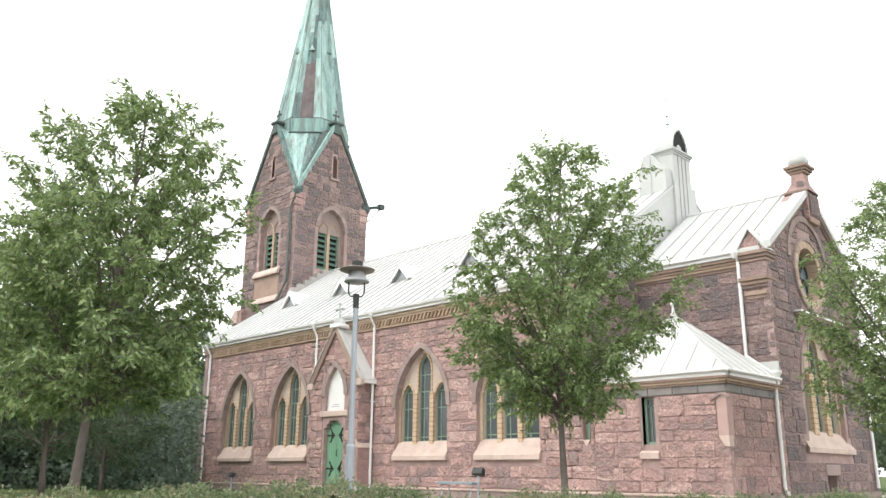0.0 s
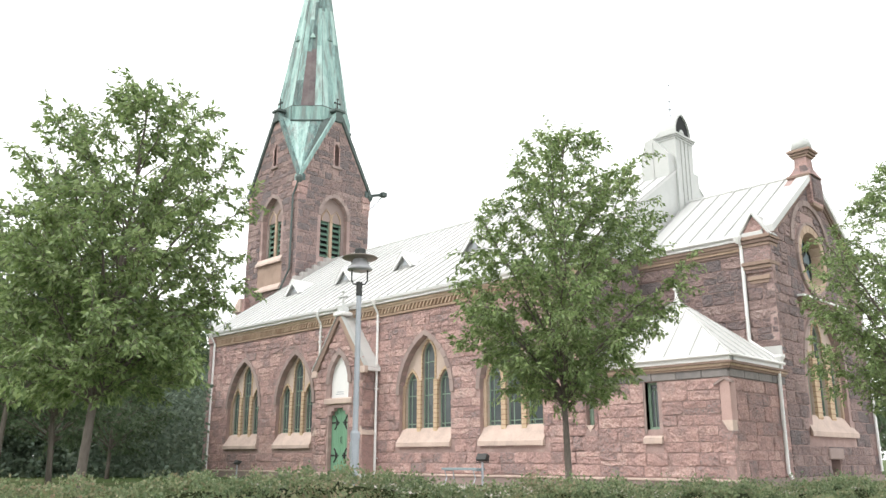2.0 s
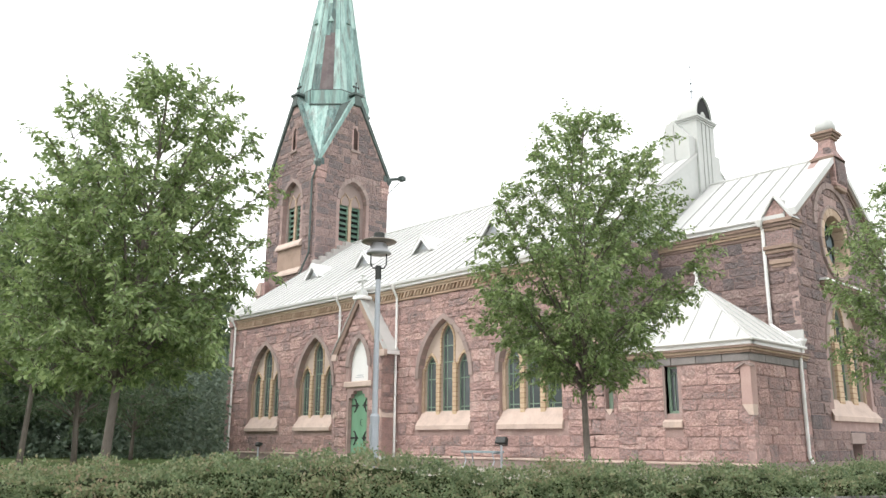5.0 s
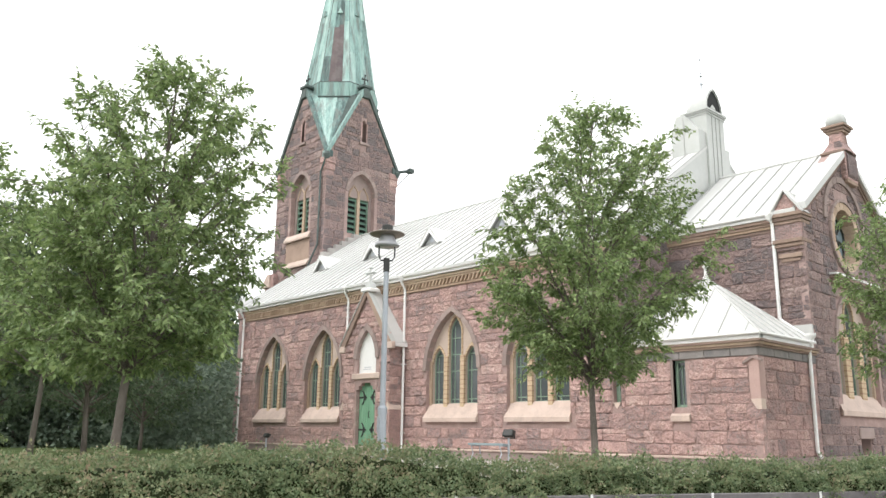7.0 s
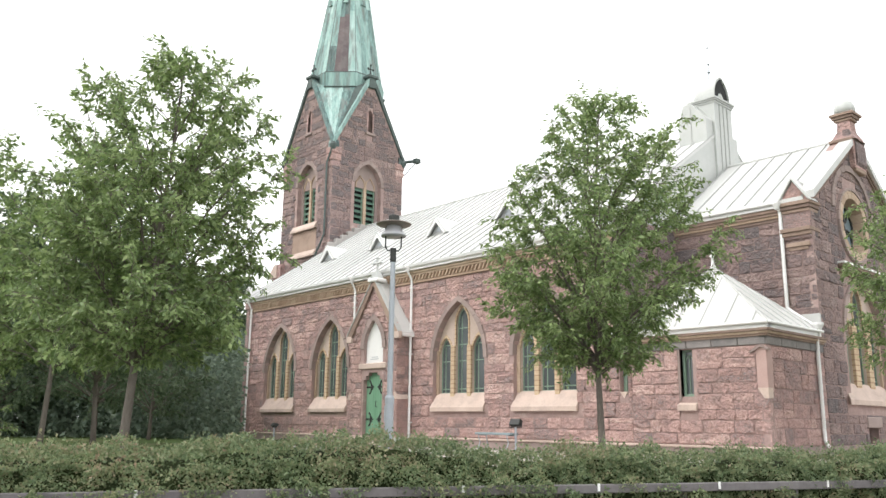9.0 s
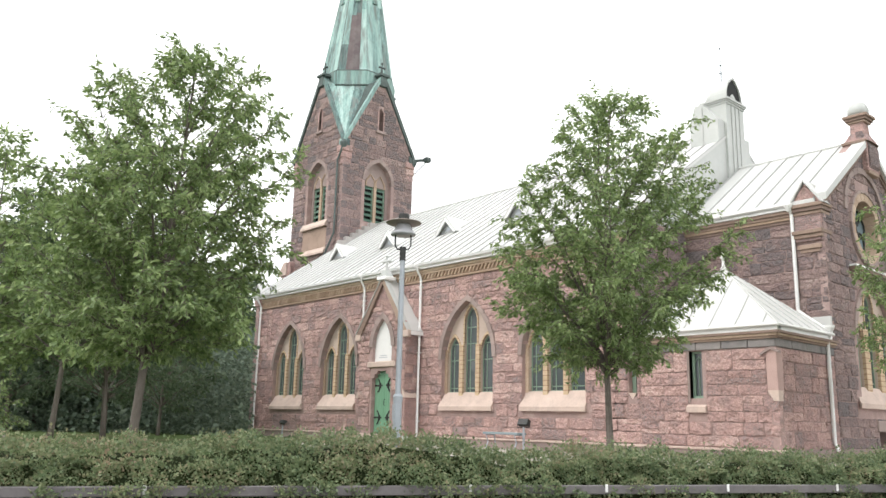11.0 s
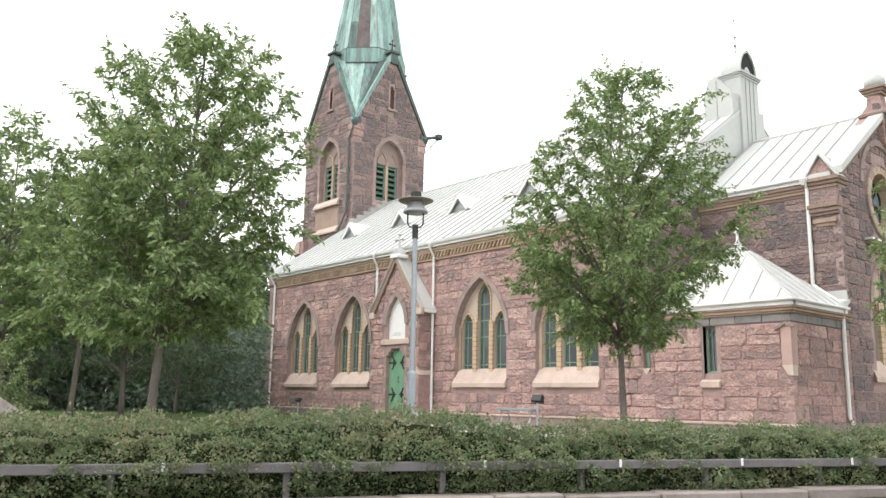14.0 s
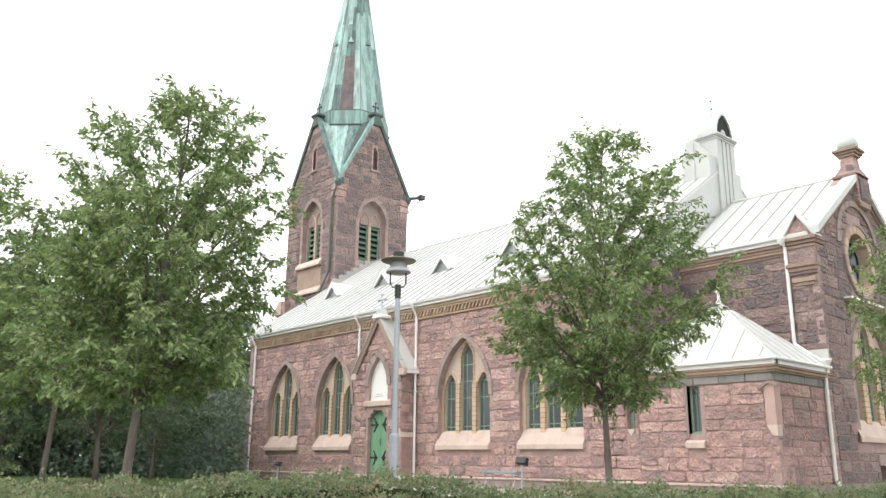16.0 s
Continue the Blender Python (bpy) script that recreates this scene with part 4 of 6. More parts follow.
for z0, z1, h in ((12.12, 12.2, 0.29), (12.204, 12.3, 0.35), (12.304, 12.4, 0.41)):
    part("brick_cornice", box(B(), -h, h, -h, h, z0, z1, PM, 0.01), BROWNBRICK, pin)
part("dome", lathe(B(), [(0.35, 12.4), (0.35, 12.66), (0.29, 12.82), (0.15, 12.93), (0.0, 12.96)], 14, PM), GREYSHEET, pin, "white rounded cap", smooth=True)
PP = face_frame((EAST_X - 0.15, MID_Y + 0.2, 0), (1, 0, 0))
part("shoulder", prism(B(), [(0.0, 10.35), (0.33, 10.35), (0.42, 10.5), (0.42, 11.15), (0.2, 11.75), (0.0, 11.75)], -0.4, 0.4, PP), GREYGRANITE, pin, "sloping granite shoulder on a corbel")
part("corbel", box(B(), 0.0, 0.36, -0.44, 0.44, 10.2, 10.346, PM, 0.02), BROWNBRICK, pin)
part("base_moulding", box(B(), -0.44, 0.36, -0.56, 0.56, 11.3, 11.4, PM, 0.015), BROWNBRICK, pin)

# ---- ridge turret over the nave's east end ----
TX, TL, TW = -14.79, 0.98, 0.68
TM = Matrix.Translation((TX, MID_Y, 0))
TS = face_frame((TX, MID_Y, 0), (1, 0, 0))
TE = face_frame((TX, MID_Y, 0), (0, 1, 0))
turret = part("ridge_turret", box(B(), -TL, 0.0, -TW, TW, 10.9, 14.0, TM), GREYSHEET, church, "pale grey sheet-clad ridge turret with an open hood")
for a in (-0.3, 0.0, 0.3):
    part("seam", box(B(), 0.0, 0.03, a - 0.015, a + 0.015, 10.9, 14.0, TM), SEAM, turret)
part("side_box", prism(B(), [(-1.28, 12.1), (-0.1, 12.1), (-0.1, 13.25), (-0.72, 13.98), (-1.05, 13.98), (-1.28, 13.3)], TW - 0.1, TW + 0.5, TS), GREYSHEET, turret, "lower sheet-clad side box")
part("seam", box(B(), -0.75, -0.72, TW + 0.5, TW + 0.53, 12.1, 13.85, TS), SEAM, turret)
part("side_box", box(B(), -0.8, -0.03, TW, TW + 0.4, 11.2, 12.85, TM), GREYSHEET, turret)
part("foot_moulding", box(B(), -1.25, -0.1, TW - 0.1, TW + 0.55, 12.03, 12.1, TS), SEAM, turret)
for z0, z1, e in ((14.0, 14.08, 0.03), (14.084, 14.15, 0.07), (14.154, 14.23, 0.11)):
    part("eave_moulding", box(B(), -TL - e, e, -TW - e, TW + e, z0, z1, TM), GREYSHEET if e != 0.07 else SEAM, turret)
hood_o, hood_i = arch(0, 0.63, 14.23, 14.3, 15.26), arch(0, 0.56, 14.26, 14.33, 15.17)
part("hood", panel(B(), hood_o, [hood_i], -0.7, 0.0, TE), GREYSHEET, turret, "pale sheet hood with a pointed dark opening")
part("hood_back", prism(B(), arch(0, 0.58, 14.23, 14.32, 15.19), -0.7, -0.06, TE), DARKVOID, turret)
bm = B()
lathe(bm, [(0.61, 14.23), (0.57, 14.5), (0.42, 14.86), (0.15, 15.15), (0.02, 15.26)], 14, TM @ Matrix.Translation((-0.6, 0, 0)))
part("hood_rear", bm, GREYSHEET, turret, smooth=True)
bm = B()
tube(bm, [(-0.5, 0, 15.1), (-0.5, 0, 16.7)], [0.03, 0.012], 6, TM)
for z, r in ((15.6, 0.08), (15.95, 0.06), (16.68, 0.05)):
    lathe(bm, [(0.01, z - r), (r, z), (0.01, z + r)], 8, TM @ Matrix.Translation((-0.5, 0, 0)))
part("finial", bm, GALVA, turret, "thin grey finial rod")

# ---- sacristy: low square annex with a pyramid roof ----
AX0, AX1, AY0, AY1 = ANNEX_W, EAST_X, NAVE_Y, CH_Y
AS = face_frame((0, AY0, 0), (1, 0, 0))
AE = face_frame((AX1, 0, 0), (0, 1, 0))
aw = (-12.55, 0.2, 2.42, 3.76)
ann = part("annex_south_wall", panel(B(), [(AX0, 0.4), (AX1, 0.4), (AX1, 4.2), (AX0, 4.2)], [[(aw[0] - aw[1], aw[2]), (aw[0] + aw[1], aw[2]), (aw[0] + aw[1], aw[3]), (aw[0] - aw[1], aw[3])]], -0.5, 0.0, AS), MORTAR, church, "annex wall of rock-faced pink granite")
ann_e = part("annex_east_wall", box(B(), AY0 + 0.5, AY1, -0.5, 0, 0.4, 4.2, AE), MORTAR, church, "annex wall of rock-faced pink granite")


def annex_spans(c0, c1):
    holes = []
    if c1 > 2.02 and c0 < 3.8:
        holes.append((aw[0] - 0.27, aw[0] + 0.3))
    if c1 > 2.7 and c0 < 3.7:
        holes.append((-10.44, -10.0))
    return minus([(AX0, AX1 + 0.035)], holes)


coursed(ann, AS, annex_spans, LEDGE + 0.02, 3.76, 51)
coursed(ann_e, AE, lambda c0, c1: minus([(AY0 - 0.035, AY1)], [(20, 21.3)] if c1 > 2.7 and c0 < 3.7 else []), LEDGE + 0.02, 3.76, 52)
for m, a0, a1, w in ((AS, NAVE_E + 0.02, AX1 + 0.03, ann), (AE, AY0 - 0.03, AY1, ann_e)):
    n = int((a1 - a0) / 0.75)
    for i in range(n):
        part("grey_stone", box(B(), a0 + i * (a1 - a0) / n + 0.008, a0 + (i + 1) * (a1 - a0) / n - 0.008, -0.1, 0.05, 3.775, 4.0, m, 0.015), surface("grey_granite_band", [(0.3, (0.17, 0.165, 0.165)), (0.7, (0.30, 0.275, 0.265))], rough=0.9, big=3, fine=20, bump=0.5, random_mix=0.2, spec=0.2) if "grey_granite_band" not in bpy.data.materials else bpy.data.materials["grey_granite_band"], w)
    for z0, z1, b in ((4.0, 4.06, 0.09), (4.064, 4.13, 0.14), (4.134, 4.2, 0.19)):
        e = b if m is AS else 0
        part("brick_moulding", box(B(), a0 - (b if m is AE else 0), a1 + e, -0.1, b, z0, z1, m), YELLOWP if b == 0.14 else BROWNBRICK, w)
part("corner_core", box(B(), AX1 - 0.2, AX1 + 0.024, AY0 - 0.024, AY0 + 0.2, 0.5, 4.0, I4, 0.006), MORTAR, ann)
# chamfered corner panel with a gablet head
part("corner_panel", prism(B(), [(-10.43, 2.62), (-10.34, 2.5), (-10.14, 2.5), (-10.14, 3.75), (-10.43, 3.62)], -0.3, 0.04, AS), surface("smooth_pink_granite", [(0.3, (0.40, 0.27, 0.245)), (0.7, (0.52, 0.37, 0.335))], rough=0.85, big=1.5, fine=25, bump=0.2, spec=0.25), ann, "smooth pink corner panel")
part("corner_panel", box(B(), 21.0, 21.28, -0.3, 0.035, 2.6, 3.7, AE), bpy.data.materials["smooth_pink_granite"], ann_e)
part("panel_gablet", prism(B(), [(-10.58, 3.6), (-10.28, 3.78), (-10.05, 3.66), (-10.05, 3.6), (-10.28, 3.7), (-10.58, 3.54)], -0.05, 0.09, AS), DRESSED, ann)
part("chamfer_stop", prism(B(), [(-10.43, 2.62), (-10.26, 2.34), (-10.13, 2.34), (-10.13, 2.62)], -0.2, 0.055, AS), SILLSTONE, ann, "pale stop of the chamfered corner")
# annex window
an_win = part("window", box(B(), aw[0] - 0.22, aw[0] + 0.22, -0.5, -0.2, 2.4, 3.8, AS), GLASS, church, "narrow dark annex window with a green frame")
part("frame", panel(B(), [(aw[0] - 0.2, 2.42), (aw[0] + 0.2, 2.42), (aw[0] + 0.2, 3.76), (aw[0] - 0.2, 3.76)], [[(aw[0] - 0.12, 2.5), (aw[0] + 0.17, 2.5), (aw[0] + 0.17, 3.7), (aw[0] - 0.12, 3.7)]], -0.21, -0.14, AS), GREENFRAME, an_win, "green painted frame")
bm = B()
tube(bm, [(aw[0] - 0.13, -0.18, 3.45), (aw[0], -0.18, 3.62), (aw[0] + 0.14, -0.18, 3.45)], 0.014, 6, AS)
tube(bm, [(aw[0], -0.18, 2.5), (aw[0], -0.18, 3.62)], 0.012, 6, AS)
part("glazing_bar", bm, GREENFRAME, an_win)
part("jamb", box(B(), aw[0] - 0.27, aw[0] - 0.2, -0.3, 0.03, 2.3, 3.78, AS), DRESSED, an_win)
bm = B()
lo = [bm.verts.new(AS @ Vector((aw[0] - 0.3, b, c))) for b, c in ((-0.4, 2.46), (-0.3, 2.46), (0.1, 2.18), (0.1, 2.03), (-0.2, 2.03))]
hi = [bm.verts.new(AS @ Vector((aw[0] + 0.3, b, c))) for b, c in ((-0.4, 2.46), (-0.3, 2.46), (0.1, 2.18), (0.1, 2.03), (-0.2, 2.03))]
bm.faces.new(lo), bm.faces.new(hi[::-1])
for k in range(5):
    bm.faces.new((lo[k], hi[k], hi[(k + 1) % 5], lo[(k + 1) % 5]))
part("sill", bm, SILLSTONE, an_win, "pale sloping stone sill")
# pyramid roof with hips, seams and finial
tip = Vector((-12.53, 22.8, 6.42))
ea, ez = 0.16, 4.4
c = [Vector((NAVE_E - 0.1, AY0 - ea, ez)), Vector((AX1 + ea, AY0 - ea, ez)), Vector((AX1 + ea, AY1 - 0.3, ez)), Vector((NAVE_E - 0.1, AY1 - 0.3, ez))]
bm = B()
top = bm.verts.new(tip)
cv = [bm.verts.new(p) for p in c]
bv = [bm.verts.new(p - Vector((0, 0, 0.05))) for p in c]
for k in range(4):
    bm.faces.new((cv[k], cv[(k + 1) % 4], top))
    bm.faces.new((bv[k], bv[(k + 1) % 4], cv[(k + 1) % 4], cv[k]))
bm.faces.new(bv[::-1])
pyr = part("annex_roof", bm, WHITEROOF, church, "white sheet pyramid roof of the annex")
for a, b in ((0, 1), (1, 2)):
    for f in (0.12, 0.28, 0.44, 0.6, 0.76, 0.92):
        p = c[a].lerp(c[b], f)
        mid = c[a].lerp(c[b], 0.5)
        g = 1 - abs(f - 0.5) * 2
        q = p + (tip - mid) * g
        n = (c[b] - c[a]).cross(tip - c[a]).normalized()
        part("seam", tube(B(), [p + n * 0.012, q + n * 0.012], 0.016, 4), SEAM, pyr)
for k in (0, 1, 2):
    part("hip_cap", tube(B(), [c[k], tip], 0.03, 6), WHITEROOF, pyr)
part("fascia", box(B(), NAVE_E - 0.1, AX1 + 0.14, -0.1, 0.14, 4.21, 4.345, AS), WHITE, pyr)
part("fascia", box(B(), AY0 - 0.0, AY1 - 0.3, 0.0, 0.14, 4.21, 4.345, AE), WHITE, pyr)
part("gutter", tube(B(), [(NAVE_E - 0.1, 0.19, 4.36), (AX1 + 0.19, 0.19, 4.36)], 0.045, 8, AS), WHITE, pyr)
part("gutter", tube(B(), [(AY0 - 0.19, 0.19, 4.36), (AY1 - 0.3, 0.19, 4.36)], 0.045, 8, AE), WHITE, pyr)
part("finial", lathe(B(), [(0.12, 6.35), (0.09, 6.45), (0.05, 6.5), (0.04, 6.72), (0.1, 6.78), (0.04, 6.84), (0.035, 6.9), (0.075, 6.97), (0.02, 7.05)], 10, Matrix.Translation((tip.x, tip.y, 0))), WHITE, pyr, "turned white finial", smooth=True)
part("roof_flashing", box(B(), AX1 - 0.55, AX1 + 0.06, AY1 - 0.1, AY1 - 0.02, 4.4, 4.95), WHITEROOF, pyr)
# rain pipe: down the chancel wall, along the annex roof, down the annex
bm = B()
tube(bm, [(-11.09, 24.34, 8.5), (-11.07, 24.4, 8.38), (-11.06, 24.48, 8.2), (-11.06, 24.48, 5.2), (-10.85, 24.4, 5.02), (-10.1, 24.12, 4.5), (-10.0, 24.1, 4.36), (-10.08, 24.08, 4.1), (-10.09, 24.08, 1.25), (-10.0, 24.08, 1.05)], 0.055, 8)
pipe = part("downpipe", bm, WHITE, church, "white painted rain pipe")
part("funnel", lathe(B(), [(0.06, 4.38), (0.16, 4.55), (0.16, 4.62)], 10, Matrix.Translation((-10.02, 24.1, 0))), WHITE, pipe)
part("funnel", lathe(B(), [(0.06, 8.3), (0.14, 8.48), (0.14, 8.54)], 10, Matrix.Translation((-11.09, 24.34, 0))), WHITE, pipe)
part("downpipe", tube(B(), [(-10.1, CH_N - 0.3, 8.4), (-10.05, CH_N - 0.3, 8.1), (-10.05, CH_N - 0.3, 1.2)], 0.05, 8), WHITE, church, "white painted rain pipe")

# ---- tower ----
TZV, TZA = 17.8, 22.5
TH = TOW_H
tower = part("tower", box(B(), TOW_X - TH + 0.55, TOW_X + TH - 0.55, MID_Y - TH + 0.55, MID_Y + TH - 0.55, 0.4, 17.0), DARKVOID, church, "square granite bell tower with four gables")
FACES = {"south": face_frame((TOW_X, MID_Y - TH, 0), (1, 0, 0)), "east": face_frame((TOW_X + TH, MID_Y, 0), (0, 1, 0)),
         "north": face_frame((TOW_X, MID_Y + TH, 0), (-1, 0, 0)), "west": face_frame((TOW_X - TH, MID_Y, 0), (0, -1, 0))}
BELL = dict(half=1.0, zs=15.7, zt=17.0)


def tower_face(key, m, seed):
    z0 = 13.15
    tw = TH if key in ("east", "west") else TH - 0.006
    hole = arch(0, BELL["half"], z0, BELL["zs"], BELL["zt"])
    slit = arch(0, 0.16, 19.05, 20.2, 20.55, 4)
    wall = part("tower_wall", panel(B(), [(-tw, 0.4), (tw, 0.4), (tw, TZV), (0, TZA), (-tw, TZV)], [hole, slit], -0.55, 0, m), MORTAR, church, "tower face of rock-faced granite with a bell opening")

    def spans(c0, c1):
        h = TH + 0.02 if c1 < TZV else max(0, TH * (TZA - c1) / (TZA - TZV) - 0.05)
        holes = []
        if c1 > z0 - 0.1 and c0 < BELL["zt"] + 0.22:
            g = half_at(1.22, BELL["zs"], BELL["zt"] + 0.22, max(c0 + 0.6 * (c1 - c0), z0))
            holes.append((-g, g))
        if c1 > 18.95 and c0 < 20.6:
            holes.append((-0.2, 0.2))
        if key == "south" and c1 > 11.2 and c0 < 13.15:
            holes.append((-1.3, 1.3))
        return minus([(-h, h)], holes) if h > 0.25 else []

    if key in ("south", "east"):
        coursed(wall, m, spans, 7.6, TZA - 0.3, seed, single=lambda a, c: c > 14.5, course=0.44, length=(0.4, 1.0), depth=0.045, limit=120, rock=GREYGRANITE)
        voussoirs(wall, m, 0, BELL["half"], BELL["zs"], BELL["zt"], 0.22, -0.25, 0.05, 11)
        # filling with tracery over two louvred lights
        head = part("tympanum", prism(B(), ([(-1.0, 15.5), (1.0, 15.5)] + arch_curve(0, 1.0, BELL["zs"], BELL["zt"])), -0.45, -0.32, m), DRESSED, wall, "stone filling of the bell opening")
        for s in (-1, 1):
            part("tracery", tube(B(), [(s * 0.72, -0.31, 15.5), (s * 0.68, -0.31, 15.8), (s * 0.38, -0.31, 16.25), (s * 0.08, -0.31, 15.95), (0, -0.31, 15.5)], 0.055, 6, m), YELLOWP, wall, "yellow tracery")
            part("jamb", box(B(), min(s * 0.78, s * 1.0), max(s * 0.78, s * 1.0), -0.5, -0.3, z0, 15.55, m), DRESSED, wall)
        part("mullion", box(B(), -0.1, 0.1, -0.5, -0.28, z0, 15.6, m), YELLOWP, wall, "yellow brick mullion")
        for s in (-1, 1):
            a0, a1 = min(s * 0.1, s * 0.78), max(s * 0.1, s * 0.78)
            part("louvre_frame", panel(B(), [(a0, z0), (a1, z0), (a1, 15.55), (a0, 15.55)], [[(a0 + 0.06, z0 + 0.06), (a1 - 0.06, z0 + 0.06), (a1 - 0.06, 15.47), (a0 + 0.06, 15.47)]], -0.48, -0.38, m), GREENFRAME, wall)
            for k in range(7):
                z = z0 + 0.12 + k * 0.335
                bm = B()
                q = [(-0.5, z + 0.2), (-0.5, z + 0.23), (-0.34, z + 0.03), (-0.34, z)]
                lo = [bm.verts.new(m @ Vector((a0 + 0.06, b, c))) for b, c in q]
                hi = [bm.verts.new(m @ Vector((a1 - 0.06, b, c))) for b, c in q]
                bm.faces.new(lo), bm.faces.new(hi[::-1])
                for j in range(4):
                    bm.faces.new((lo[j], hi[j], hi[(j + 1) % 4], lo[(j + 1) % 4]))
                part("louvre", bm, LOUVER, wall, "green sloping louvre board")
            part("slit_jamb", box(B(), min(s * 0.16, s * 0.25), max(s * 0.16, s * 0.25), -0.1, 0.05, 19.0, 20.3, m), GRANITE, wall)
        part("slit_sill", box(B(), -0.36, 0.36, -0.1, 0.14, 18.86, 19.02, m, 0.02), DRESSED, wall)
        part("slit_back", box(B(), -0.2, 0.2, -0.5, -0.4, 19.0, 20.6, m), DARKVOID, wall)
    if key == "south":
        for z in (12.8, 11.15):
            bm = B()
            q = [(-0.2, z + 0.42), (0.0, z + 0.42), (0.2, z + 0.12), (0.2, z), (-0.2, z)]
            lo = [bm.verts.new(m @ Vector((-1.32, b, cc))) for b, cc in q]
            hi = [bm.verts.new(m @ Vector((1.32, b, cc))) for b, cc in q]
            bm.faces.new(lo), bm.faces.new(hi[::-1])
            for j in range(5):
                bm.faces.new((lo[j], hi[j], hi[(j + 1) % 5], lo[(j + 1) % 5]))
            part("sill", bm, SILLSTONE, wall, "sloping pale stone sill")
        # the panel's tan is darkened to hold the shadow it lies in
        part("blind_panel", box(B(), -1.25, 1.25, -0.12, 0.02, 11.5, 12.82, m), SHADEDTAN, wall, "smooth tan blind panel")
    return wall


for i, (k, m) in enumerate(FACES.items()):
    tower_face(k, m, 60 + i)
part("corner_core", box(B(), TOW_X + TH - 0.2, TOW_X + TH + 0.02, MID_Y - TH - 0.02, MID_Y - TH + 0.2, 7.6, TZV - 0.2, I4, 0.006), MORTAR, tower)
# widening foot, corner blocks and crow-steps against the roof
for sx, sy in ((-1, -1), (1, -1), (1, 1), (-1, 1)):
    cx, cy = TOW_X + sx * (TH - 0.25), MID_Y + sy * (TH - 0.25)
    for z, h in ((16.3, 0.30), (16.72, 0.34), (17.15, 0.36)):
        part("corner_block", box(B(), cx - h, cx + h, cy - h, cy + h, z, z + 0.42, I4, 0.05), GRANITE, tower, "projecting granite corner block")
    vs = B()
    prism(vs, [(-0.4, 11.0), (0.4, 11.0), (0.62, 7.5), (-0.62, 7.5)], -0.6, 0.6, Matrix.Translation((cx, cy, 0)))
    if sx < 0 and sy < 0:
        part("corner_buttress", vs, GRANITE, tower, "granite corner buttress with a pale cap")
        part("buttress_cap", prism(B(), [(-0.85, 10.2), (0.1, 10.2), (0.1, 11.0), (-0.2, 11.0)], -0.7, 0.7, Matrix.Translation((cx, cy, 0))), SILLSTONE, tower)
    else:
        vs.free()
for s in (-1, 1):
    for k in range(6):
        y = MID_Y + s * (2.55 - k * 0.42)
        z = EAVE_Z + (MID_Y - abs(y - MID_Y) - EAVE_Y) * ROOF_SLOPE
        part("crow_step", box(B(), TOW_X + TH - 0.05, TOW_X + TH + 0.32, y - 0.24, y + 0.24, z - 0.5, z + 0.28, I4, 0.02), surface("pale_grey_granite", [(0.3, (0.36, 0.34, 0.325)), (0.7, (0.48, 0.455, 0.435))], rough=0.9, big=2, fine=20, bump=0.2, spec=0.2) if "pale_grey_granite" not in bpy.data.materials else bpy.data.materials["pale_grey_granite"], tower, "pale granite crow-step against the roof")
bm = B()
tube(bm, [(TOW_X + TH + 0.08, MID_Y - TH - 0.1, 17.5), (TOW_X + TH - 0.35, MID_Y - TH - 0.16, 16.6), (TOW_X + TH - 0.35, MID_Y - TH - 0.16, 12.2), (TOW_X + TH - 0.9, MID_Y - TH - 0.4, 10.9)], 0.06, 8)
part("tower_downpipe", bm, DARKCOPPER, church, "dark copper rain pipe on the tower")

# copper helm: gables, corner faces, ring, spire
OCT_A, RING0, RING1, SPIRE_Z = 2.22, 21.95, 22.9, 37.3
oct_c = OCT_A * math.tan(math.pi / 8)


def oct_at(apothem, z):
    cc = apothem * math.tan(math.pi / 8)
    return [Vector((TOW_X + x, MID_Y + y, z)) for x, y in ((cc, -apothem), (apothem, -cc), (apothem, cc), (cc, apothem), (-cc, apothem), (-apothem, cc), (-apothem, -cc), (-cc, -apothem))]


spire = part("spire", lathe(B(), [(0.5, 20), (0.3, 30), (0.02, SPIRE_Z - 0.3)], 8, Matrix.Translation((TOW_X, MID_Y, 0)), math.pi / 8), DARKCOPPER, church, "octagonal spire clad in green patinated copper sheet")


def sheet(name, pts, material, parent, lift=0.05, label=""):
    """A thin sheet of metal over a flat polygon."""
    n = (pts[1] - pts[0]).cross(pts[2] - pts[0]).normalized()
    bm = B()
    lo = [bm.verts.new(p - n * 0.03) for p in pts]
    hi = [bm.verts.new(p + n * lift) for p in pts]
    bm.faces.new(lo[::-1]), bm.faces.new(hi)
    for k in range(len(pts)):
        bm.faces.new((lo[k], lo[(k + 1) % len(pts)], hi[(k + 1) % len(pts)], hi[k]))
    return part(name, bm, material, parent, label)


ring_lo, ring_hi = oct_at(OCT_A, RING0), oct_at(OCT_A + 0.06, RING1)
base_s = oct_at(OCT_A, RING1)
tip_s = Vector((TOW_X, MID_Y, SPIRE_Z))
E = TH + 0.02
corners = {1: (1, -1), 3: (1, 1), 5: (-1, 1), 7: (-1, -1)}
cv = {k: Vector((TOW_X + sx * E, MID_Y + sy * E, TZV - 0.1)) for k, (sx, sy) in corners.items()}
gab = [Vector((TOW_X, MID_Y - E, TZA)), Vector((TOW_X + E, MID_Y, TZA)), Vector((TOW_X, MID_Y + E, TZA)), Vector((TOW_X - E, MID_Y, TZA))]
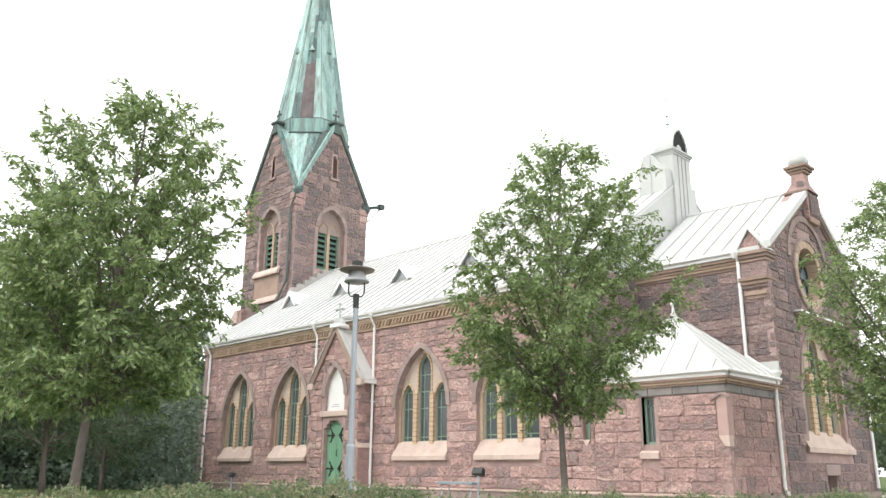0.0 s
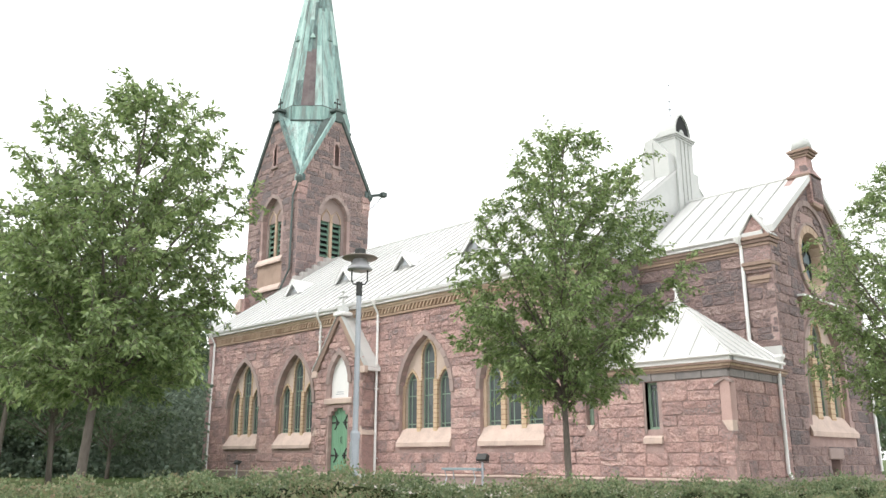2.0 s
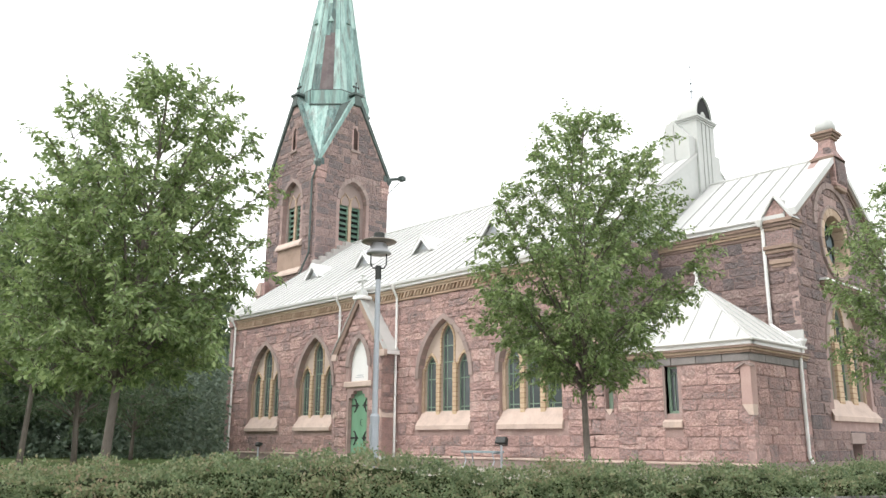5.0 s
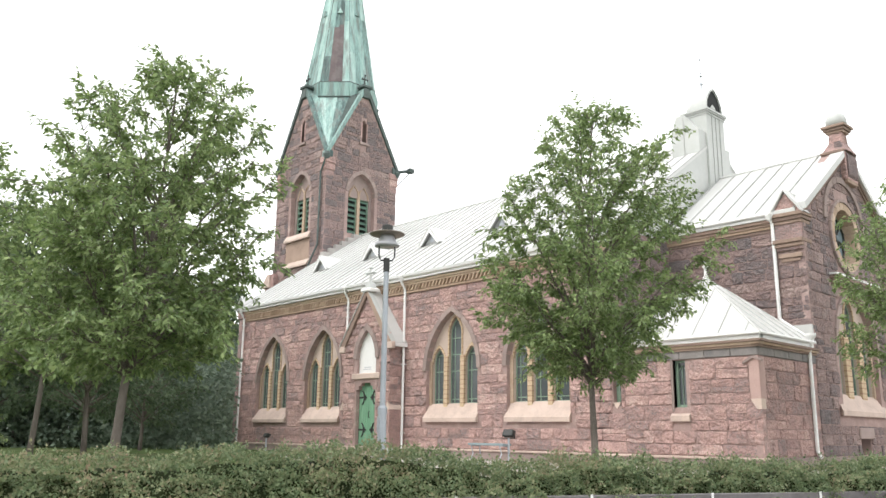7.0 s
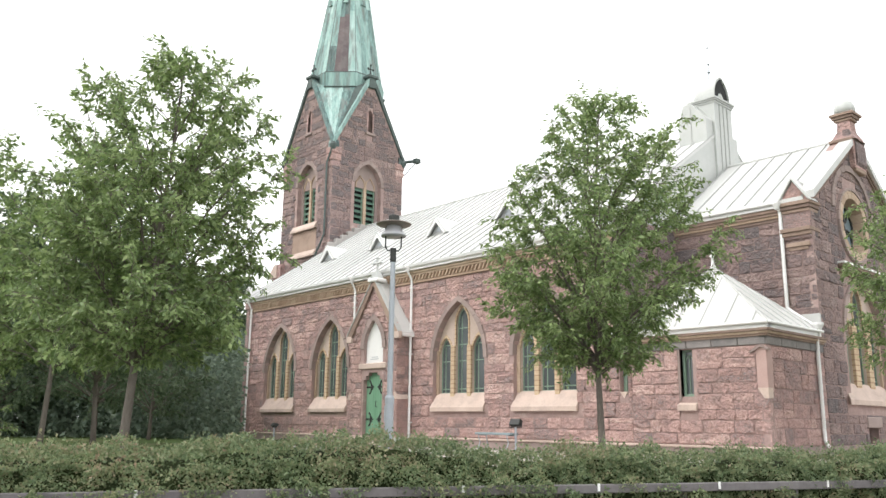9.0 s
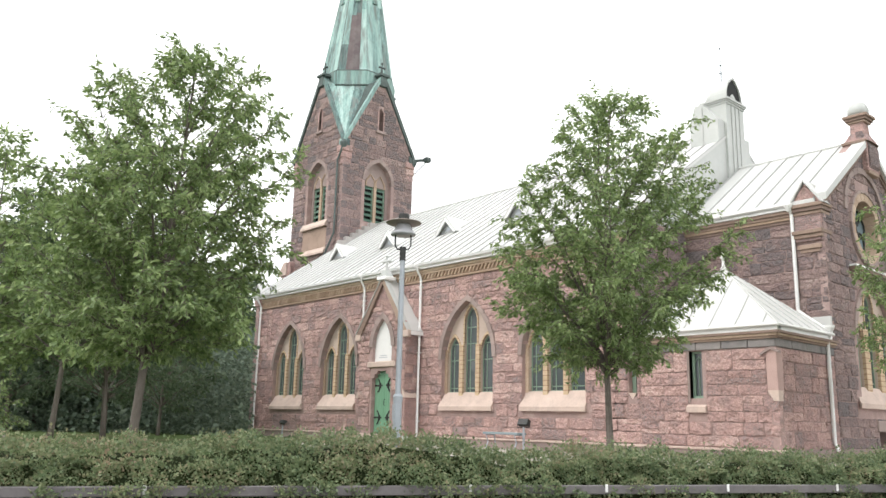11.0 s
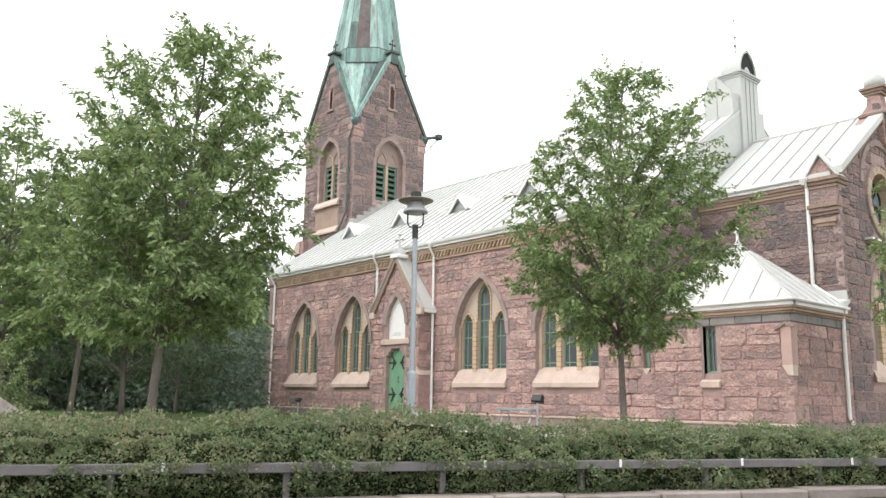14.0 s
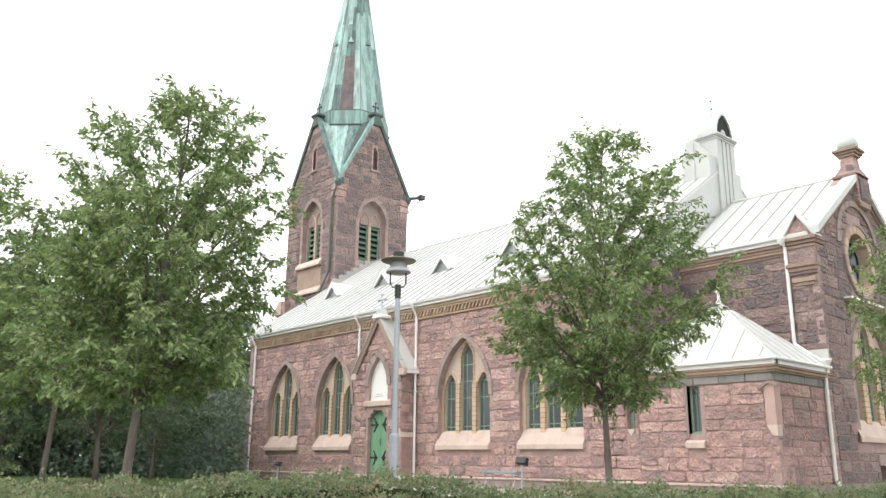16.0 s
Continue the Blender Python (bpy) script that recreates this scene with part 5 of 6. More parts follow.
# corner faces lie between vertex 0-1, 2-3, 4-5, 6-7
rng = random.Random(3)
for i, (p, q, key) in enumerate(((0, 1, 1), (2, 3, 3), (4, 5, 5), (6, 7, 7))):
    v, a, b = cv[key], ring_lo[p], ring_lo[q]
    n_strip = 5
    for k in range(n_strip):
        f0, f1 = k / n_strip, (k + 1) / n_strip
        sheet("copper_sheet", [v, a.lerp(b, f1), a.lerp(b, f0)], COPPER, spire, 0.02)
        part("seam", tube(B(), [v.lerp(a.lerp(b, f0), 0.06), a.lerp(b, f0)], 0.02, 4), DARKCOPPER, spire)
    g0, g1 = gab[i], gab[(i + 1) % 4]
    # dark copper on one valley side puts that side's shading into the colour
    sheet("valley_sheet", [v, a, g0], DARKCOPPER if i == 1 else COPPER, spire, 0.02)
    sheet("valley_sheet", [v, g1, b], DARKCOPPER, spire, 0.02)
for i in range(4):
    m = list(FACES.values())[i]
    for s in (-1, 1):
        # rakes away from the south-east and north-west corners take the darker copper
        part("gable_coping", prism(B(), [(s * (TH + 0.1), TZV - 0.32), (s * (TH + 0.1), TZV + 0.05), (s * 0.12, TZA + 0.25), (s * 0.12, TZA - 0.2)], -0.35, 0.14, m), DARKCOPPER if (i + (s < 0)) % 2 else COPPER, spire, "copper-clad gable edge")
    cap = part("gable_cap", box(B(), -0.38, 0.38, -0.5, 0.26, TZA + 0.1, TZA + 0.28, m, 0.03), DARKCOPPER, spire, "dark copper gable cap with a cross")
    part("cap_base", box(B(), -0.25, 0.25, -0.5, 0.18, TZA - 0.55, TZA + 0.1, m, 0.03), DARKCOPPER, cap)
    bm = B()
    tube(bm, [(0, -0.1, TZA + 0.25), (0, -0.1, TZA + 1.05)], [0.05, 0.03], 6, m)
    tube(bm, [(-0.18, -0.1, TZA + 0.78), (0.18, -0.1, TZA + 0.78)], 0.04, 6, m)
    for a, cc in ((-0.2, 0.78), (0.2, 0.78), (0, 1.05)):
        lathe(bm, [(0.02, TZA + cc - 0.08), (0.07, TZA + cc), (0.02, TZA + cc + 0.08)], 6, m @ Matrix.Translation((a, -0.1, 0)))
    part("cross", bm, IRON, cap, "small black iron cross")
    v = cv[(7, 1, 3, 5)[i]]
    part("corner_knob", lathe(B(), [(0.05, v.z - 0.45), (0.2, v.z - 0.2), (0.24, v.z - 0.05), (0.14, v.z + 0.12), (0.02, v.z + 0.2)], 8, Matrix.Translation((v.x, v.y, 0))), DARKCOPPER, spire, "dark copper corner knob")
# spout at the corner beside the nave
vne = cv[3]
bm = B()
tube(bm, [vne + Vector((0, 0, 0.05)), vne + Vector((0.55, 0.55, 0.12))], 0.1, 6)
box(bm, vne.x + 0.45, vne.x + 0.8, vne.y + 0.45, vne.y + 0.8, vne.z - 0.02, vne.z + 0.26)
tube(bm, [vne + Vector((0.6, 0.6, 0)), vne + Vector((0.05, 0.05, -0.85))], 0.03, 6)
part("rain_spout", bm, DARKCOPPER, spire, "dark copper rain spout")
for k in range(8):
    j = (k + 1) % 8
    sheet("ring_sheet", [ring_lo[k], ring_lo[j], ring_hi[j], ring_hi[k]], COPPER, spire, 0.05)
    for z, r in ((RING0, 0.05), (RING1, 0.06)):
        part("ring_moulding", tube(B(), [oct_at(OCT_A + 0.06, z)[k], oct_at(OCT_A + 0.06, z)[j]], r, 6), DARKCOPPER, spire)
    a, b = base_s[k], base_s[j]
    for f0, f1 in ((0, 0.27), (0.27, 0.5), (0.5, 0.74), (0.74, 1.0)):
        cuts = [0.0, rng.uniform(0.12, 0.18), rng.uniform(0.28, 0.36), rng.uniform(0.46, 0.56), rng.uniform(0.66, 0.76), 1.0]
        for h0, h1 in zip(cuts, cuts[1:]):
            p, q = a.lerp(b, f0), a.lerp(b, f1)
            brown = k == 0 and 0.2 < f0 < 0.6 and h0 < 0.27
            pts = [p.lerp(tip_s, h0), q.lerp(tip_s, h0), q.lerp(tip_s, h1), p.lerp(tip_s, h1)]
            if h1 == 1.0:
                pts = pts[:3]
            sheet("copper_sheet", pts, BROWNCOPPER if brown else COPPER, spire, 0.035 if brown else 0.02)
        part("seam", tube(B(), [a.lerp(b, f0), a.lerp(b, f0).lerp(tip_s, 0.97)], 0.03 if f0 == 0 else 0.018, 4), DARKCOPPER, spire)
for k in (0, 1, 7):
    p = base_s[k].lerp(base_s[(k + 1) % 8], 0.5).lerp(tip_s, 0.36)
    d = Vector((p.x - TOW_X, p.y - MID_Y, 0)).normalized()
    bm = B()
    prism(bm, [(-0.18, 0), (0.18, 0), (0, 0.36)], -0.4, 0.12, Matrix.Translation(p) @ Matrix.Rotation(math.atan2(d.y, d.x) - math.pi / 2, 4, "Z"))
    part("spire_vent", bm, COPPER, spire, "small gabled spire vent")


# ---- foliage ----
def leaves(name, pts, dirs, sizes, material, parent, width=0.36, label="", seed=0):
    """Many small folded leaves, four corners each, as one mesh."""
    rs = np.random.RandomState(seed)
    pts, dirs, sizes = np.asarray(pts, float), np.asarray(dirs, float), np.asarray(sizes, float)[:, None]
    n = len(pts)
    dirs = dirs / (np.linalg.norm(dirs, axis=1, keepdims=True) + 1e-9)
    side = np.cross(dirs, rs.normal(size=(n, 3)))
    side /= np.linalg.norm(side, axis=1, keepdims=True) + 1e-9
    up = np.cross(side, dirs)
    v = np.empty((n, 4, 3))
    v[:, 0] = pts
    v[:, 1] = pts + dirs * sizes * 0.45 + side * sizes * width * 0.5 + up * sizes * 0.06
    v[:, 2] = pts + dirs * sizes - up * sizes * 0.1
    v[:, 3] = pts + dirs * sizes * 0.45 - side * sizes * width * 0.5 + up * sizes * 0.06
    me = bpy.data.meshes.new(name)
    me.vertices.add(4 * n)
    me.vertices.foreach_set("co", v.reshape(-1))
    me.loops.add(4 * n)
    me.loops.foreach_set("vertex_index", np.arange(4 * n, dtype=np.int32))
    me.polygons.add(n)
    me.polygons.foreach_set("loop_start", np.arange(0, 4 * n, 4, dtype=np.int32))
    me.update(calc_edges=True)
    me.materials.append(material)
    ob = new(name, me)
    ob.parent = parent
    return tagged(ob, label, kind="stuff")


def bent(rng, a, d, length, n, up=0.0, wob=0.12):
    """A branch line from a along d that bends upwards or downwards."""
    pts, p, d = [Vector(a)], Vector(a), Vector(d).normalized()
    for _ in range(n):
        d = (d + Vector((rng.uniform(-wob, wob), rng.uniform(-wob, wob), rng.uniform(-wob, wob) + up))).normalized()
        p = p + d * (length / n)
        pts.append(p.copy())
    return pts


YOUNG = (0.25, 0.58, 0.82, 0.94, 1.0, 1.0, 0.95, 0.85, 0.68, 0.44, 0.06)
COLUMN = (0.4, 0.85, 0.98, 1.0, 1.0, 1.0, 0.96, 0.9, 0.78, 0.58, 0.1)
FULL = (0.7, 0.95, 1.0, 1.0, 0.97, 0.93, 0.86, 0.74, 0.58, 0.36, 0.1)


def tree(label, at, height, crown_z, radius, seed, lean=(0, 0), trunk_r=0.1, leaf=0.11, limbs=30, per=15, material=LEAF, bark=BARK, group="", droop=0.6, wide=0.36, profile=FULL, steep=1.1):
    """A tree: tapered trunk, rising limbs that end on the crown's profile (eleven radii from its foot to its top), twigs and single hanging leaves."""
    rng = random.Random(seed)
    top_thing = thing("tree", label, "tree", at, group)
    lean = Vector((lean[0], lean[1], 0))
    n = 14
    spine = []
    for i in range(n + 1):
        f = i / n
        spine.append(Vector((lean.x * f + 0.06 * math.sin(5 * f + seed), lean.y * f + 0.06 * math.cos(4 * f + seed), height * 0.97 * f)))
    rad = [trunk_r * (1.2 if i == 0 else 1) * (1 - 0.93 * (i / n) ** 0.8) + 0.006 for i in range(n + 1)]
    part("trunk", tube(B(), spine, rad, 9), bark, top_thing, "grey-brown bark", True)

    def on_spine(z):
        f = max(0, min(0.999, z / (height * 0.97))) * n
        i = int(f)
        return spine[i].lerp(spine[i + 1], f - i)

    bm = B()
    lp, ld, ls = [], [], []

    def dress(pts, dens):
        for p, q in zip(pts, pts[1:]):
            seg = (q - p)
            along = seg.normalized()
            cnt = int(seg.length * dens * rng.uniform(0.6, 1.3) + rng.random())
            for _ in range(cnt):
                o = p.lerp(q, rng.random())
                d = along * rng.uniform(0.3, 1.0) + Vector((rng.gauss(0, 0.55), rng.gauss(0, 0.55), rng.gauss(-droop, 0.4)))
                lp.append(o + Vector((rng.gauss(0, 0.03), rng.gauss(0, 0.03), rng.gauss(0, 0.03))) * (leaf / 0.11))
                ld.append(d)
                ls.append(leaf * rng.uniform(0.6, 1.25))

    for i in range(limbs):
        f = min(1.0, ((i + rng.uniform(0, 0.9)) / limbs) ** 1.08 + 0.02)
        k = min(9, int(f * 10))
        wide_here = profile[k] + (profile[k + 1] - profile[k]) * (f * 10 - k)
        az = i * 2.39996 + rng.uniform(-0.4, 0.4)
        reach = radius * wide_here * rng.uniform(0.62, 1.08)
        zt = crown_z + (height - crown_z) * f
        z0 = max(crown_z * 0.93 + 0.12 * (zt - crown_z), zt - reach * rng.uniform(0.8, 1.3) * steep)
        a = on_spine(min(z0, height * 0.93))
        tip = on_spine(zt) + Vector((math.cos(az) * reach, math.sin(az) * reach, 0))
        tip.z = zt
        knee = a.lerp(tip, 0.5) + Vector((0, 0, 0.16 * reach))
        limb = []
        for j in range(8):
            g = j / 7
            w = 0.05 * reach * g
            limb.append(a * (1 - g) ** 2 + knee * 2 * g * (1 - g) + tip * g * g + Vector((rng.uniform(-w, w), rng.uniform(-w, w), rng.uniform(-w, w))))
        length = sum((q - p).length for p, q in zip(limb, limb[1:]))
        r0 = max(0.009, 0.02 * length / 2 * (trunk_r / 0.1) ** 0.5)
        tube(bm, limb, [r0 * (1 - 0.85 * j / 7) for j in range(8)], 5)
        dress(limb[4:], per * 1.2)
        subs = 3 + int(length * 3.6)
        for j in range(subs):
            g = 0.22 + 0.78 * (j + rng.random()) / subs
            k = min(6, int(g * 7))
            p = limb[k].lerp(limb[k + 1], g * 7 - k)
            base = (limb[k + 1] - limb[k]).normalized()
            dd = base * 0.85 + Vector((rng.gauss(0, 0.55), rng.gauss(0, 0.55), rng.gauss(0.05, 0.4)))
            twig = bent(rng, p, dd, rng.uniform(0.3, 0.75) * (0.55 + radius * 0.2) * (1.1 - 0.4 * g), 4, -0.06, 0.14)
            tube(bm, twig, [r0 * 0.3 * (1 - 0.7 * h / 4) for h in range(5)], 3)
            dress(twig[1:], per)
            for _ in range(2):
                p2 = twig[rng.randint(1, 3)]
                tw = bent(rng, p2, (twig[-1] - twig[0]).normalized() + Vector((rng.gauss(0, 0.6), rng.gauss(0, 0.6), rng.gauss(-0.05, 0.35))), rng.uniform(0.18, 0.4) * (0.6 + radius * 0.18), 3, -0.1, 0.15)
                tube(bm, tw, 0.005, 3)
                dress(tw, per * 1.3)
    part("branchwork", bm, bark, top_thing)
    leaves("crown", lp, ld, ls, material, top_thing, wide, "many narrow hanging green leaves", seed)
    return top_thing


for at, h, cz, rr_, seed, lean, tr, limbs, per, prof in (((-13.35, 5.27), 7.45, 2.1, 2.2, 3, (0.26, 0.28), 0.088, 84, 43, COLUMN),
                                                         ((-9.85, 13.2), 7.95, 2.25, 2.5, 8, (0.08, 0.08), 0.078, 76, 38, YOUNG),
                                                         ((-5.75, 21.9), 8.2, 2.1, 2.8, 12, (0.0, 0.0), 0.1, 70, 34, YOUNG)):
    nd = Vector((*at, 0)).dot(RAIL_N)
    tree("young leafy street tree behind the clipped hedge", (*at, ground_z(nd) - 0.05), h, cz, rr_, seed, lean, tr, leaf=0.118, limbs=limbs, per=per, group="trees behind the hedge", profile=prof, wide=0.4, droop=0.5)

# ---- wood beside the church: nearer trees with forked trunks, then dark depth ----
FWD = Vector((-math.sin(radians(47)), math.cos(radians(47)), 0))
RGT = Vector((math.cos(radians(47)), math.sin(radians(47)), 0))


def ahead(d, x):
    """A place d metres ahead of the camera and at x as a tangent to the right of its middle heading."""
    return FWD * d + RGT * (d * x)


def wood_tree(d, x, h, cz, radius, seed, leaf=0.23, limbs=34, per=13, trunk_r=0.16, lean=(0, 0), material=LEAFDARK, steep=0.9):
    p = ahead(d, x)
    z = ground_z(p.dot(RAIL_N)) - 0.08
    return tree("tall dense dark-green tree at the edge of the wood", (p.x, p.y, z), h, cz, radius, seed, lean, trunk_r, leaf=leaf, limbs=limbs, per=per, material=material, bark=DARKBARK,
                group="wood beside the church", droop=0.35, wide=0.5, steep=steep)


rw_ = random.Random(77)
for d, x, h, cz, rad, seed, tr in ((23, -0.50, 9.0, 2.4, 2.9, 101, 0.085), (24, -0.585, 9.5, 2.2, 3.0, 102, 0.085), (26, -0.43, 10.0, 2.2, 3.0, 103, 0.08),
                                   (25, -0.66, 9.6, 2.2, 3.2, 104, 0.1), (31, -0.43, 9.2, 1.5, 3.2, 105, 0.085), (36, -0.365, 8.6, 1.2, 2.8, 106, 0.08)):
    wood_tree(d, x, h, cz, rad, seed, trunk_r=tr, lean=(0.5 * math.sin(seed * 1.7), 0.5 * math.cos(seed * 2.3)), leaf=0.19, per=16, material=LEAF if seed in (101, 102, 104) else LEAFDARK)
for i in range(16):
    x = -0.78 + 0.029 * i + rw_.uniform(-0.01, 0.01)
    d = rw_.uniform(36, 52)
    hh = rw_.uniform(11, 13) if x < -0.5 else rw_.uniform(8.5, 10)
    wood_tree(d, x, hh, 1.6, 3.6, 200 + i, leaf=0.3, limbs=30, per=13, trunk_r=0.11)
for d, x, hh, sd in ((48, 0.56, 9.0, 301), (52, 0.63, 9.5, 302), (60, 0.70, 10.0, 303), (58, 0.52, 9.0, 304)):
    wood_tree(d, x, hh, 1.4, 3.8, sd, leaf=0.34, limbs=26, per=8, trunk_r=0.12)
for d, x, hh, sd in ((58, -0.385, 12.0, 311), (62, -0.34, 12.4, 312), (66, -0.30, 12.2, 313), (60, -0.265, 11.2, 314), (70, -0.24, 11.6, 315), (56, -0.42, 12.4, 316)):
    wood_tree(d, x, hh, 1.2, 4.2, sd, leaf=0.42, limbs=34, per=10, trunk_r=0.12)
# undergrowth that closes the wood below
up_, ud_, us_ = [], [], []
for i in range(80000):
    d = rw_.uniform(38, 62)
    x = rw_.uniform(-0.85, -0.25)
    p = ahead(d, x)
    if p.x > -39.5 and p.y > 20.0:
        continue
    zz = rw_.random() ** 1.2 * (4.2 + (d - 38) * 0.16)
    up_.append((p.x, p.y, 0.7 + zz))
    ud_.append((rw_.gauss(0, 1), rw_.gauss(0, 1), rw_.gauss(-0.2, 0.7)))
    us_.append(rw_.uniform(0.16, 0.34))
under = thing("undergrowth", "dense dark green undergrowth below the wood", "undergrowth", kind="stuff")
leaves("undergrowth_leaves", up_, ud_, us_, SHADELEAF, under, 0.6)

pb = ahead(20, -0.592)
tree("low bright-green bush at the edge of the wood", (pb.x, pb.y, ground_z(pb.dot(RAIL_N)) - 0.05), 2.1, 0.4, 0.95, 401, (0, 0), 0.04, leaf=0.1, limbs=26, per=22)

# ---- hedge along the street ----
HEDGE_S0, HEDGE_S1 = -7.5, 42.0
hedge = thing("hedge", "clipped leafy hedge with reddish new shoots on a low wall", "hedge")


def hedge_top(s, v):
    """Height of the hedge at s along the street, v from 0 at its front to 1 at its back."""
    bump = noise.noise(Vector((s * 0.55, v * 1.2, 3.1))) * 0.15 + noise.noise(Vector((s * 2.2, v * 2.5, 7.7))) * 0.16
    sag = -0.04 if s < 1.5 else -0.11 * max(0, min(1, (s - 6.5) / 2))
    hill = 0.06 * math.exp(-((s - 3.0) / 1.6) ** 2) - 0.12 * math.exp(-((s - 5.2) / 0.9) ** 2)
    edge = -0.35 * max(0.0, 0.25 - v) / 0.25 - 0.2 * max(0.0, v - 0.8) / 0.2
    return 1.20 + bump + sag + hill + edge


def hedge_front(s, z):
    return 11.38 + 0.6 * max(0.0, z - 0.5) ** 1.5 + 0.2 * noise.noise(Vector((s * 0.8, z * 2.0, 11.0))) + 0.1 * noise.noise(Vector((s * 3.1, z * 4.0, 2.0))) - 0.12 * math.sin(math.pi * min(1, max(0, (z - 0.25) / 0.95)))


# closed shell behind the leaves, painted dark as the shade among the twigs
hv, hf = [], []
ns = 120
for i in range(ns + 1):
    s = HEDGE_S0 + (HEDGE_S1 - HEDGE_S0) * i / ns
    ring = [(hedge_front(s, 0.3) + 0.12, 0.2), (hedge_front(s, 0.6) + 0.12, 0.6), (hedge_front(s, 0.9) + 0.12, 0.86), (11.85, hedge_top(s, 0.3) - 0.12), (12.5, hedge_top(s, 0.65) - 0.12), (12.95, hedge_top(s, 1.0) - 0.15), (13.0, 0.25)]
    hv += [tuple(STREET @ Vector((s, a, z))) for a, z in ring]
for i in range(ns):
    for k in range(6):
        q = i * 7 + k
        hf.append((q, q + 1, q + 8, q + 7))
mesh_part("twig_mass", hv, hf, INNERSHADE, hedge, "near-black shell for the shade among the inner twigs", smooth=True)
hr = random.Random(9)
P, Dr, Sz = [], [], []
for i in range(300000):
    s = HEDGE_S0 + (HEDGE_S1 - HEDGE_S0) * hr.random() ** 1.0
    if hr.random() < 0.55:
        z = 0.22 + hr.random() * 0.9
        q = (s, hedge_front(s, z) + hr.uniform(-0.06, 0.14) - (0.07 if hr.random() < 0.08 else 0), min(z, hedge_top(s, 0.15)))
        d = (hr.gauss(0, 0.7), -0.8 + hr.gauss(0, 0.5), hr.gauss(0.15, 0.6))
    else:
        v = hr.random()
        q = (s, 11.38 + v * 1.62, hedge_top(s, v) + hr.uniform(-0.12, 0.06) + (hr.random() ** 6) * 0.14)
        d = (hr.gauss(0, 0.7), hr.gauss(-0.2, 0.6), 0.6 + hr.gauss(0, 0.5))
    gap = noise.noise(Vector((q[0] * 3.6, q[1] * 3.6, q[2] * 3.6)))
    if gap < -0.2 and hr.random() < 0.75:
        continue
    spill = 0.12 if q[2] < 0.8 and noise.noise(Vector((q[0] * 1.3, q[2] * 2.0, 5.5))) > 0.12 else 0.0
    q = (q[0], q[1] - 0.13 * gap - spill, q[2] + 0.12 * gap)
    P.append(tuple(STREET @ Vector(q)))
    Dr.append(tuple(STREET.to_3x3() @ Vector(d)))
    Sz.append(hr.uniform(0.03, 0.065))
leaves("foliage", P, Dr, Sz, HEDGELEAF, hedge, 0.7, "small green and reddish leaves", 4)

# ---- guard rail and low wall in front of the hedge ----
RAIL_ND, RAIL_Z0, RAIL_Z1 = 11.24, 0.59, 0.722
PITCH = 2.19
rail = thing("guard_rail", "low weathered grey guard rail with white reflectors", "guard rail")
S_REF = Vector((-8.06, 10.68, 0)).dot(RAIL_D) * 0.969
for k in range(-5, 12):
    s = S_REF + (k - 0.5) * PITCH * 2
    part("beam", box(B(), s + 0.004, s + PITCH * 2 - 0.004, RAIL_ND - 0.04, RAIL_ND + 0.04, RAIL_Z0, RAIL_Z1, STREET, 0.012), RAILWOOD, rail)
for k in range(-10, 24):
    s = S_REF + k * PITCH
    part("reflector", box(B(), s - 0.022, s + 0.022, RAIL_ND - 0.052, RAIL_ND - 0.036, RAIL_Z0 + 0.03, RAIL_Z1 + 0.012, STREET, 0.004), WHITE, rail, "small white reflector")
    sp = s + PITCH * 0.72
    part("post", box(B(), sp - 0.045, sp + 0.045, RAIL_ND + 0.03, RAIL_ND + 0.12, 0.1, RAIL_Z1 - 0.03, STREET, 0.008), RAILWOOD, rail, "weathered grey post")
kerb = part("low_wall", box(B(), -40, 70, 10.98, 11.3, -0.2, 0.1, STREET), MORTAR)
tagged(kerb, "low granite edging wall below the hedge", "wall", kind="structure")
s = -38.0
kr = random.Random(15)
while s < 68:
    w = kr.uniform(0.8, 1.7)
    part("coping_stone", box(B(), s + 0.01, s + w - 0.01, 10.93 + kr.uniform(-0.02, 0.02), 11.34, 0.102, 0.27 + kr.uniform(-0.02, 0.015), STREET, 0.025), KERBSTONE, kerb)
    s += w

# ---- street lamp ----
LX = Vector((-11.09, 8.91, 0.36))
lamp = thing("street_lamp", "grey steel park lamp with a brown disc and pale shade", "street lamp", tuple(LX))
part("pole", lathe(B(), [(0.075, 0), (0.075, 1.62), (0.05, 1.68), (0.046, 4.05)], 14), GALVA, lamp, "tapered grey steel pole", smooth=False)
part("collar", lathe(B(), [(0.082, 1.56), (0.082, 1.66), (0.06, 1.7)], 14), GALVA, lamp)
part("service_door", box(B(), -0.04, 0.04, -0.082, -0.06, 1.25, 1.52), GALVA, lamp)
part("sleeve", lathe(B(), [(0.055, 4.05), (0.055, 4.3)], 12), IRON, lamp, "black sleeve")
side = Vector((math.cos(radians(50)), math.sin(radians(50)), 0))
bm = B()
tube(bm, [side * -0.14 + Vector((0, 0, 4.68)), side * -0.14 + Vector((0, 0, 4.33)), side * -0.1 + Vector((0, 0, 4.26)), side * 0.1 + Vector((0, 0, 4.26)), side * 0.14 + Vector((0, 0, 4.33)), side * 0.14 + Vector((0, 0, 4.68))], 0.014, 6)
part("cage", bm, IRON, lamp, "black wire bracket")
part("shade", lathe(B(), [(0.225, 4.52), (0.217, 4.56), (0.17, 4.605), (0.125, 4.705), (0.112, 4.735), (0.102, 4.705), (0.155, 4.58), (0.205, 4.525)], 24), SHADE, lamp, "pale grey bell shade", smooth=True)
